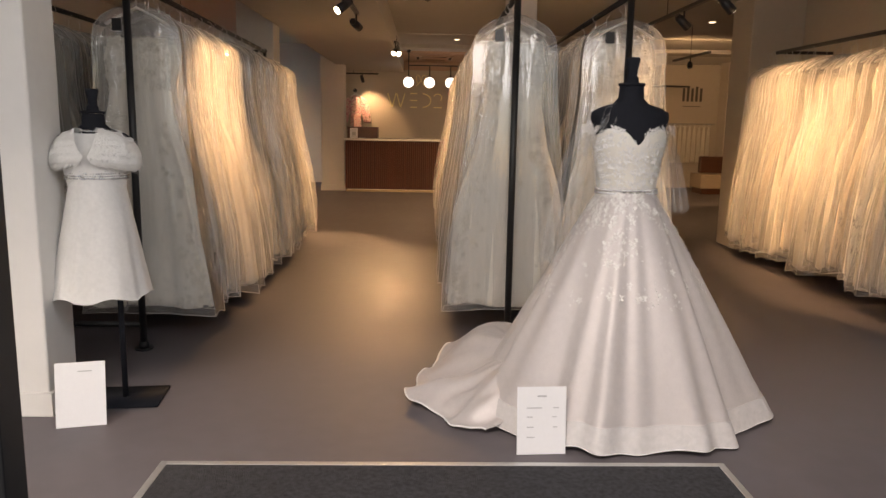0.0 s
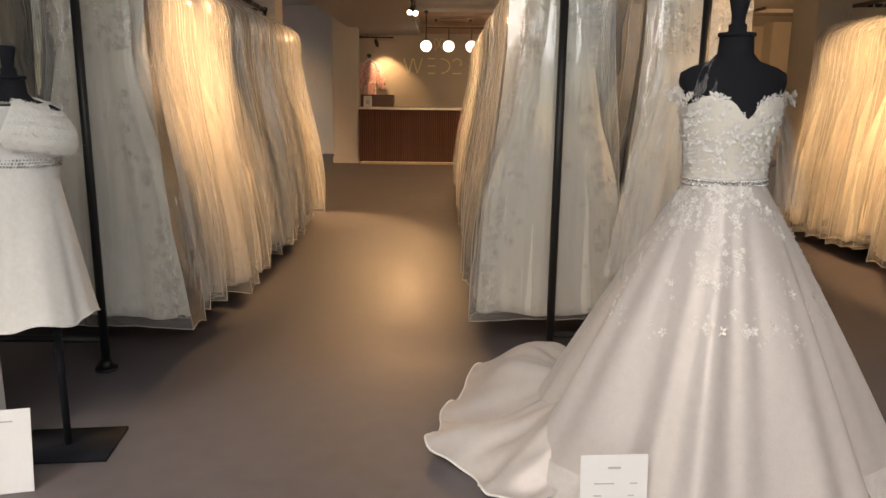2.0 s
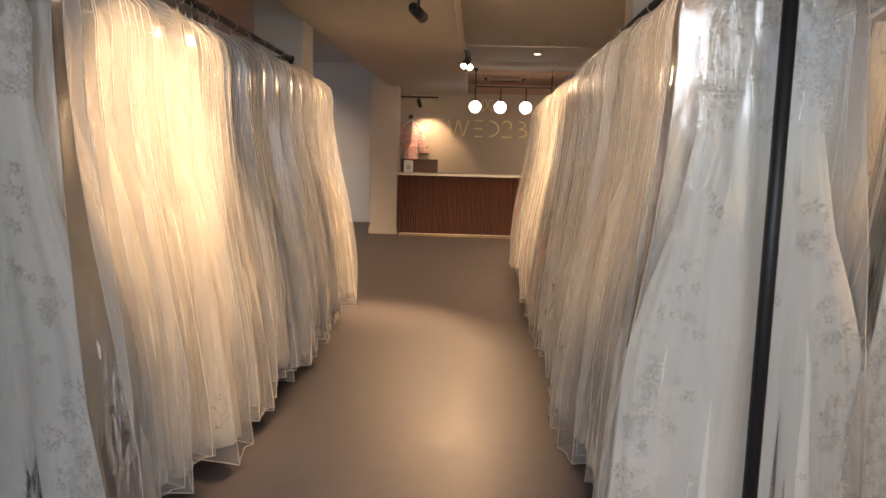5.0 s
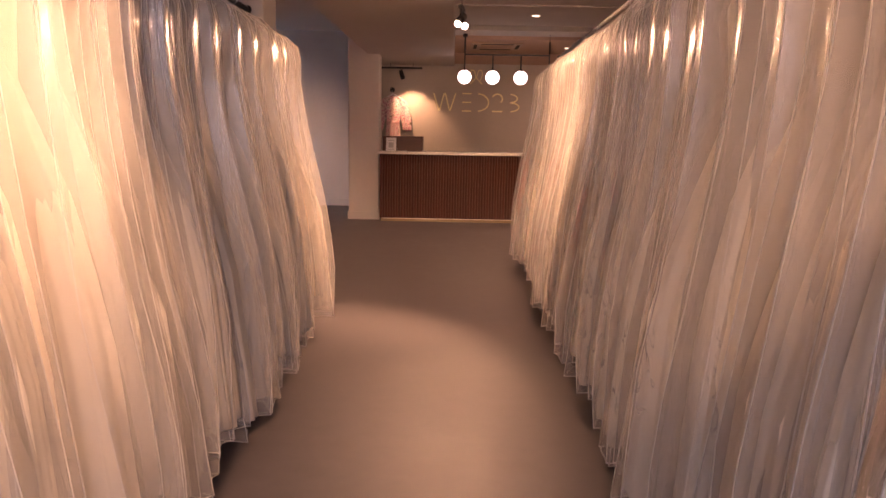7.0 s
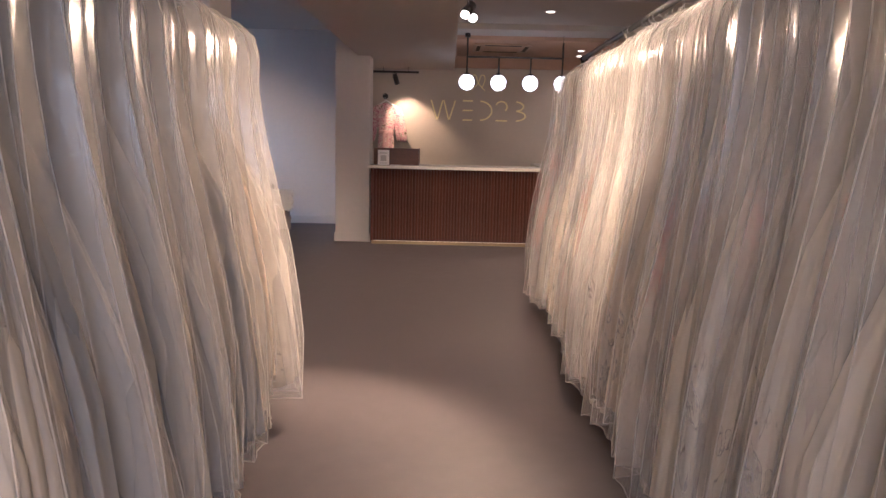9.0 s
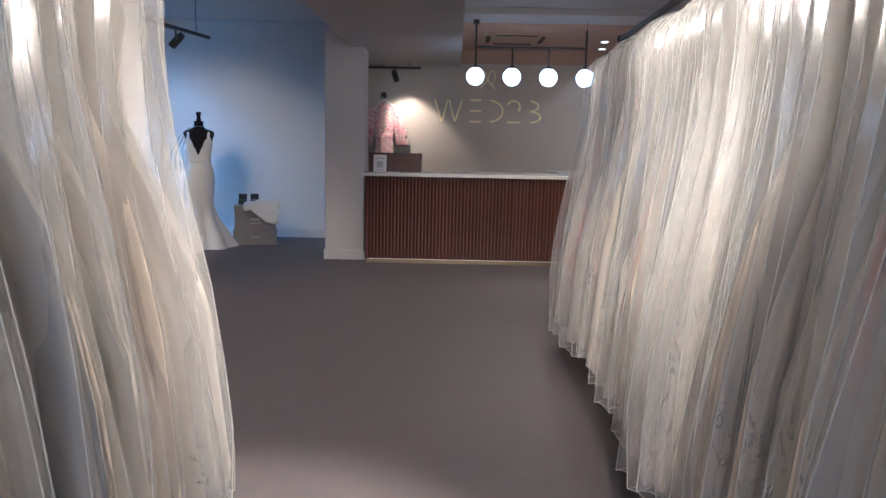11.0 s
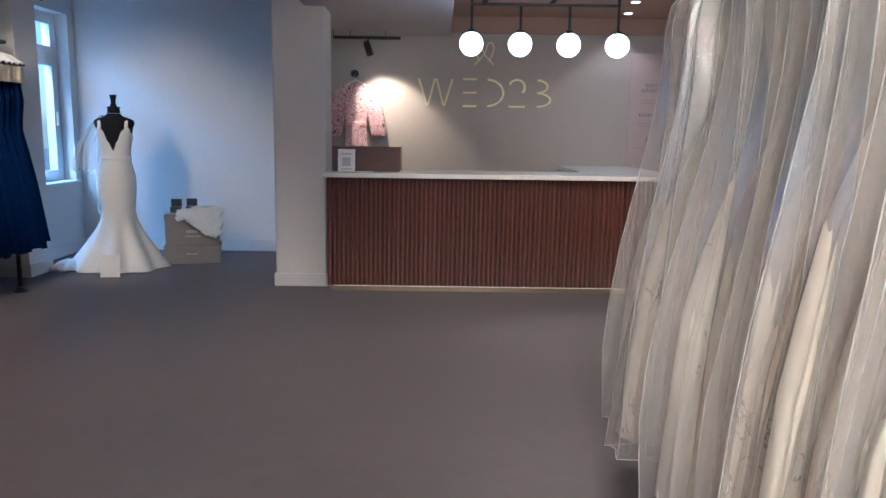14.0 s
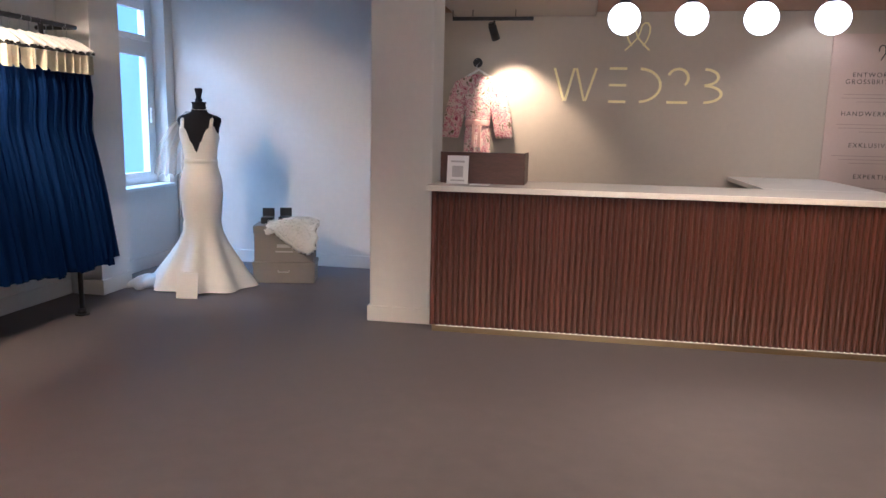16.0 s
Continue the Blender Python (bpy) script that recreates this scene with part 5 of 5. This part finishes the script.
b = [[(x * 1.04, y * 1.04, z * 1.04) for x, y, z in ring] for ring in
     bodice_mesh(1.09, [(270, 1.19), (255, 1.28), (240, 1.39), (222, 1.42), (200, 1.36), (180, 1.33), (90, 1.2), (0, 1.33), (340, 1.36), (318, 1.42), (300, 1.39), (285, 1.28)])]
part("bodice", mesh_of("bodice", *loft(b)), M_SATIN, mer)
part("waistband", mesh_of("waistband", *loft([[(r * math.cos(2 * math.pi * k / 48), r * 0.84 * math.sin(2 * math.pi * k / 48), z) for k in range(48)] for r, z in ((0.142, 1.14), (0.150, 1.15), (0.150, 1.172), (0.142, 1.182))])), M_SATIN, mer)
for sgn in (-1, 1):
    part("strap", tubes([[(sgn * 0.125, -0.105, 1.45), (sgn * 0.13, -0.07, 1.53), (sgn * 0.125, 0.0, 1.565), (sgn * 0.11, 0.08, 1.5)]], 0.016, 8), M_SATIN, mer)
neck = bmesh.new()
for k in range(40):
    a = 2 * math.pi * k / 40
    bmesh.ops.create_icosphere(neck, subdivisions=1, radius=0.006, matrix=Matrix.Translation((0.066 * math.cos(a), 0.064 * math.sin(a), 1.615)))
part("necklace", neck, M_CRYSTAL, mer, "pearl necklace")
part("sheer_veil", drape([(-0.08, 0.08, 1.60), (-0.17, 0.08, 1.47), (-0.24, 0.08, 1.28), (-0.27, 0.09, 1.02)], [0.07, 0.13, 0.18, 0.20], 5, rg), M_VEIL_BRIGHT, mer, "sheer tulle veil")
part("sheer_veil", drape([(-0.08, 0.11, 1.58), (-0.13, 0.12, 1.35), (-0.17, 0.13, 1.0), (-0.18, 0.14, 0.6)], [0.05, 0.06, 0.07, 0.07], 3, rg), M_VEIL_BRIGHT, mer, "sheer tulle veil")
card = thing("price_card", "white card propped against the mermaid gown's hem", "sign", pose(-3.86, 15.67, 0.002, -14, 0, 10))
part("card", box(-0.09, 0.09, -0.002, 0.002, 0.0, 0.22, 0.001), M_CARD, card)

# suitcases, boxes, fur throw
rg = random.Random(41)
for nm, z0, z1, w, lab in (("suitcase", 0.0, 0.20, 0.285, "grey board suitcase with a handle, lying flat on the floor"), ("suitcase", 0.202, 0.54, 0.27, "grey board suitcase with printed lid on a flat one")):
    c = thing(nm, lab, "suitcase", pose(-3.36, 16.62, z0, 0, 0, 14))
    h = z1 - z0
    part("body", box(-w, w, -0.15, 0.15, 0.0, h * 0.93, 0.008), M_SUITCASE, c)
    part("lid", box(-w - 0.006, w + 0.006, -0.156, 0.156, h * 0.78, h, 0.006), M_SUITCASE, c)
    if z0 == 0:
        part("handle", tubes([[(-0.05, -0.152, 0.12), (-0.05, -0.175, 0.11), (0.05, -0.175, 0.11), (0.05, -0.152, 0.12)]], 0.007), M_STEEL, c, "grey carrying handle")
    else:
        part("print_block", box(-0.06, 0.07, -0.1515, -0.150, 0.135, 0.165), M_INK, c)
        part("print_bar", box(-0.075, 0.085, -0.1515, -0.150, 0.09, 0.103), M_INK, c)
for x, y in ((-3.52, 16.58), (-3.38, 16.66)):
    bx = thing("gift_box", "small open black gift box on the suitcase", "box", pose(x, y, 0.543, 0, 0, 12), "black gift boxes")
    part("base", box(-0.055, 0.055, -0.045, 0.045, 0, 0.06, 0.003), M_SATIN_BLACK, bx)
    part("lid", box(-0.055, 0.055, 0.042, 0.054, 0.061, 0.14, 0.003), M_SATIN_BLACK, bx)
throw = thing("fur_throw", "white fluffy fur stole draped over the suitcase", "stole", pose(-3.24, 16.50, 0.53, 0, 0, 14))
tv = []
n1, n2 = 30, 18
for i in range(n1):
    row = []
    for k in range(n2):
        x, s = -0.22 + 0.44 * i / (n1 - 1), k / (n2 - 1)
        y = 0.12 - 0.30 * s
        drop = max(0.0, -(y + 0.02)) * (1.1 + 0.5 * math.sin(9 * x))
        row.append((x + rg.uniform(-0.008, 0.008) + 0.02 * math.sin(20 * s), y + rg.uniform(-0.008, 0.008), 0.055 - drop + 0.025 * math.sin(14 * x + 4 * s) + rg.uniform(-0.010, 0.010)))
    tv.append(row)
fv, ff = loft(tv, closed=False)
pelt = part("pelt", mesh_of("pelt", fv, ff), M_FUR, throw)
sol = pelt.modifiers.new("thick", "SOLIDIFY")
sol.thickness = 0.03
hv, hf = [], []
for i in range(2200):
    q = ff[rg.randrange(len(ff))]
    c = (Vector(fv[q[0]]) + Vector(fv[q[2]])) / 2 + Vector((rg.uniform(-0.01, 0.01), rg.uniform(-0.01, 0.01), 0))
    tip = c + Vector((rg.uniform(-0.02, 0.02), rg.uniform(-0.03, 0.0), rg.uniform(0.005, 0.028)))
    o = len(hv)
    hv += [c + Vector((-0.002, 0, 0)), c + Vector((0.002, 0, 0)), tip]
    hf.append((o, o + 1, o + 2))
part("fur_tufts", mesh_of("fur_tufts", hv, hf), M_FUR, throw)

# ---- bridesmaid rail ----
BR_X, BR_Z = -4.55, 2.17
rack = thing("dress_rack", "black steel pipe rail of red, green and navy bridesmaid dresses", "clothes rack")
part("rail", cyl((BR_X, 11.6, BR_Z), (BR_X, 15.38, BR_Z), 0.018), M_BLACK, rack)
part("rail_end", cyl((BR_X, 15.37, BR_Z), (BR_X - 0.33, 15.37, BR_Z), 0.018), M_BLACK, rack)
for y in (11.7, 15.0):
    bm = add_cyl(bmesh.new(), (BR_X + 0.2, y, 0.01), (BR_X + 0.2, y, 0.75), 0.018)
    add_cyl(bm, (BR_X + 0.2, y, 0.75), (BR_X, y, 0.95), 0.018)
    add_cyl(bm, (BR_X, y, 0.95), (BR_X, y, BR_Z), 0.018)
    part("post", smooth_bm(bm), M_BLACK, rack)
    part("foot", smooth_bm(foot_flange(bmesh.new(), BR_X + 0.2, y)), M_BLACK, rack)


def bridesmaid(rg, material, label):
    t = thing("bridesmaid_dress", label, "dress", None, "bridesmaid dresses on the rail")
    ph = [rg.uniform(0, 6.28) for _ in range(4)]
    rings = []
    z_hem = rg.uniform(0.34, 0.40)
    for z, w, d in ((1.84, 0.13, 0.02), (1.80, 0.17, 0.03), (1.66, 0.185, 0.04), (1.5, 0.165, 0.045), (1.40, 0.16, 0.045), (1.2, 0.20, 0.055), (0.9, 0.25, 0.065), (0.6, 0.285, 0.072), (z_hem, 0.31, 0.078)):
        low = max(0.0, 1.45 - z) / 1.1
        rings.append([((w + 0.03 * low * math.sin(9 * 6.2832 * k / 90 + ph[0])) * math.cos(6.2832 * k / 90),
                       d * math.sin(6.2832 * k / 90) * (1 + (0.2 + 0.3 * low) * math.sin(17 * 6.2832 * k / 90 + ph[1] + z)), z + 0.008 * math.sin(6 * 6.2832 * k / 90 + ph[2])) for k in range(90)])
    part("dress", mesh_of("dress", *loft(rings)), material, t)
    part("hanger", tubes([[(-0.2, 0, 1.97), (-0.1, 0, 2.035), (0, 0, 2.07), (0.1, 0, 2.035), (0.2, 0, 1.97)]], 0.017, 8), M_HANGER, t, "white hanger")
    part("hook", tubes([[(0, 0, 2.07), (0, 0, BR_Z + 0.0)] + [(0.024 * math.cos(a), 0, BR_Z + 0.024 * math.sin(a)) for a in (-0.8, 0, 0.8, 1.57, 2.4, 3.1)]], 0.003), M_STEEL, t)
    for x in (0.17, -0.16):
        part("loop", tubes([[(x, 0, 2.0), (x + 0.01, 0.0, 1.88), (x, 0, 1.80)]], 0.004), material, t)
    part("tag", box(0.12, 0.20, -0.004, -0.001, 1.81, 1.95), M_TAG, t, "beige card swing tag")
    part("hanger_clip", box(0.09, 0.215, -0.007, 0.007, 1.956, 1.974, 0.003), M_SATIN_BLACK, t, "black hanger clip")
    return t


rg = random.Random(51)
kinds = [(M_RED, "red chiffon bridesmaid dress on a white hanger"), (M_GREEN, "dark green chiffon bridesmaid dress on a white hanger"), (M_NAVY, "navy chiffon bridesmaid dress on a white hanger")]
protos = [[bridesmaid(rg, *kd) for _ in range(3)] for kd in kinds]
fresh = {id(p): True for row in protos for p in row}
y = 11.75
while y < 15.34:
    row = protos[0 if y < 13.92 else 1 if y < 14.12 else 2]
    p = row[rg.randrange(3)]
    m = pose(BR_X + rg.uniform(-0.015, 0.015), y, 0, 0, 0, rg.uniform(-9, 9))
    if fresh[id(p)]:
        p.matrix_basis, fresh[id(p)] = m, False
    else:
        copy_thing(p, m)
    y += rg.uniform(0.07, 0.10)
for row in protos:
    for p in row:
        if fresh[id(p)]:
            p.matrix_basis = pose(BR_X, 11.70 - 0.03 * protos.index(row), 0, 0, 0, 3)

# ---- side bay seen between the racks ----
bench = thing("upholstered_bench", "low brown bench with a tall back in the side bay", "bench")
part("seat", box(5.75, 6.95, 15.7, 16.35, 0.12, 0.42, 0.02), M_CREAM, bench)
part("base", box(5.8, 6.9, 15.75, 16.3, 0.0, 0.118), M_WOOD_FLAT, bench)
part("backrest", box(5.9, 6.95, 16.2, 16.34, 0.422, 0.78, 0.03), M_WOOD_FLAT, bench)
cush = thing("cushion", "beige cushion leaning on the bench", "cushion")
part("cover", slab([(0.425, 6.65, 0.15, 0.06), (0.5, 6.65, 0.2, 0.1), (0.62, 6.66, 0.19, 0.09), (0.72, 6.67, 0.1, 0.05)], seed=9), mat("beige_cushion", (0.6, 0.5, 0.36), 0.9), cush)
cush.location = (0, 15.98, 0)
lett = thing("wall_lettering", "dark unreadable lettering on the beige wall", "wall sign")
for i, (x, h) in enumerate(((5.82, 0.30), (5.92, 0.34), (6.02, 0.30), (6.12, 0.34), (6.22, 0.30))):
    part("letter_bar", box(x, x + 0.055, BACK_Y - 0.012, BACK_Y - 0.002, 1.98, 1.98 + h), M_DARKINK, lett)
part("letter_bar", box(5.84, 6.25, BACK_Y - 0.012, BACK_Y - 0.002, 1.86, 1.875), M_DARKINK, lett)
dress_rack([((4.2, 15.2), (5.2, 15.2))], [(4.7, 15.2)], [], "black T-shaped rail of veils in the side bay")
for i in range(9):
    v = thing("hanging_veil", "short white veil on a wall rail in the side bay", "veil", pose(5.55 + 0.11 * i, 17.25, 0), "veils on the side bay wall")
    part("tulle", drape([(0, 0, 1.42), (0, 0, 1.3), (0, 0, 1.0), (0, 0, 0.6)], [0.02, 0.05, 0.06, 0.07], 3, random.Random(i)), M_GOWNS[1], v)
    part("hanger", tubes([[(-0.05, 0, 1.40), (0, 0, 1.46), (0.05, 0, 1.40)]], 0.006), M_HANGER, v)
vr = thing("veil_rail", "thin steel wall rail holding veils", "rail")
part("rail", cyl((5.45, 17.25, 1.47), (6.55, 17.25, 1.47), 0.01), M_STEEL, vr)
for x in (5.5, 6.5):
    part("bracket", cyl((x, 17.25, 1.47), (x, BACK_Y, 1.47), 0.008), M_STEEL, vr)

# gown standing in the corridor
rg = random.Random(61)
CM = pose(3.6, 20.35, 0)
mannequin("dark dress form in the corridor wearing a gown", CM, 1.05, (0.15, 0.15))
cg = thing("corridor_gown", "white long-sleeved gown with a train in the corridor", "bridal gown", CM)
cr = skirt_rings(1.17, 0.14, [(0, 0.52), (45, 0.6), (90, 0.5), (180, 0.36), (270, 0.42), (320, 0.6)], 8, rg, (1.1, 0.3), n=90, levels=14)
part("skirt", mesh_of("skirt", *loft(cr)), M_SATIN, cg)
part("bodice", mesh_of("bodice", *loft([[(x * 1.05, y * 1.05, z * 1.05) for x, y, z in ring] for ring in bodice_mesh(1.1, [(0, 1.44), (90, 1.3), (180, 1.44), (270, 1.34)])])), M_LACE, cg)

# ceiling fittings; the side-room downlights are unseen fill lamps added to even the light
for x, y, z, watts in ((3.9, 10.8, 2.87, 90), (5.6, 13.2, 2.87, 90), (-3.1, 10.6, 3.1, 130), (-3.1, 12.8, 3.1, 75), (0.45, 13.7, 2.87, 260), (3.8, 19.6, 2.80, 220)):
    d = thing("ceiling_downlight", "small recessed ceiling downlight, lit", "ceiling light", None, "recessed downlights")
    part("rim", cyl((x, y, z - 0.008), (x, y, z - 0.001), 0.06, None, 20), M_UPVC, d)
    part("lens", cyl((x, y, z - 0.012), (x, y, z - 0.0085), 0.045, None, 20), M_DOWN, d)
    spot_lamp((x, y, z - 0.02), (x, y, 0), watts, 125, 0.5)
box_unit = thing("ceiling_sensor", "small white ceiling sensor", "sensor")
part("housing", box(-0.38, -0.32, 9.0, 9.06, 2.80, 2.869, 0.006), M_UPVC, box_unit)
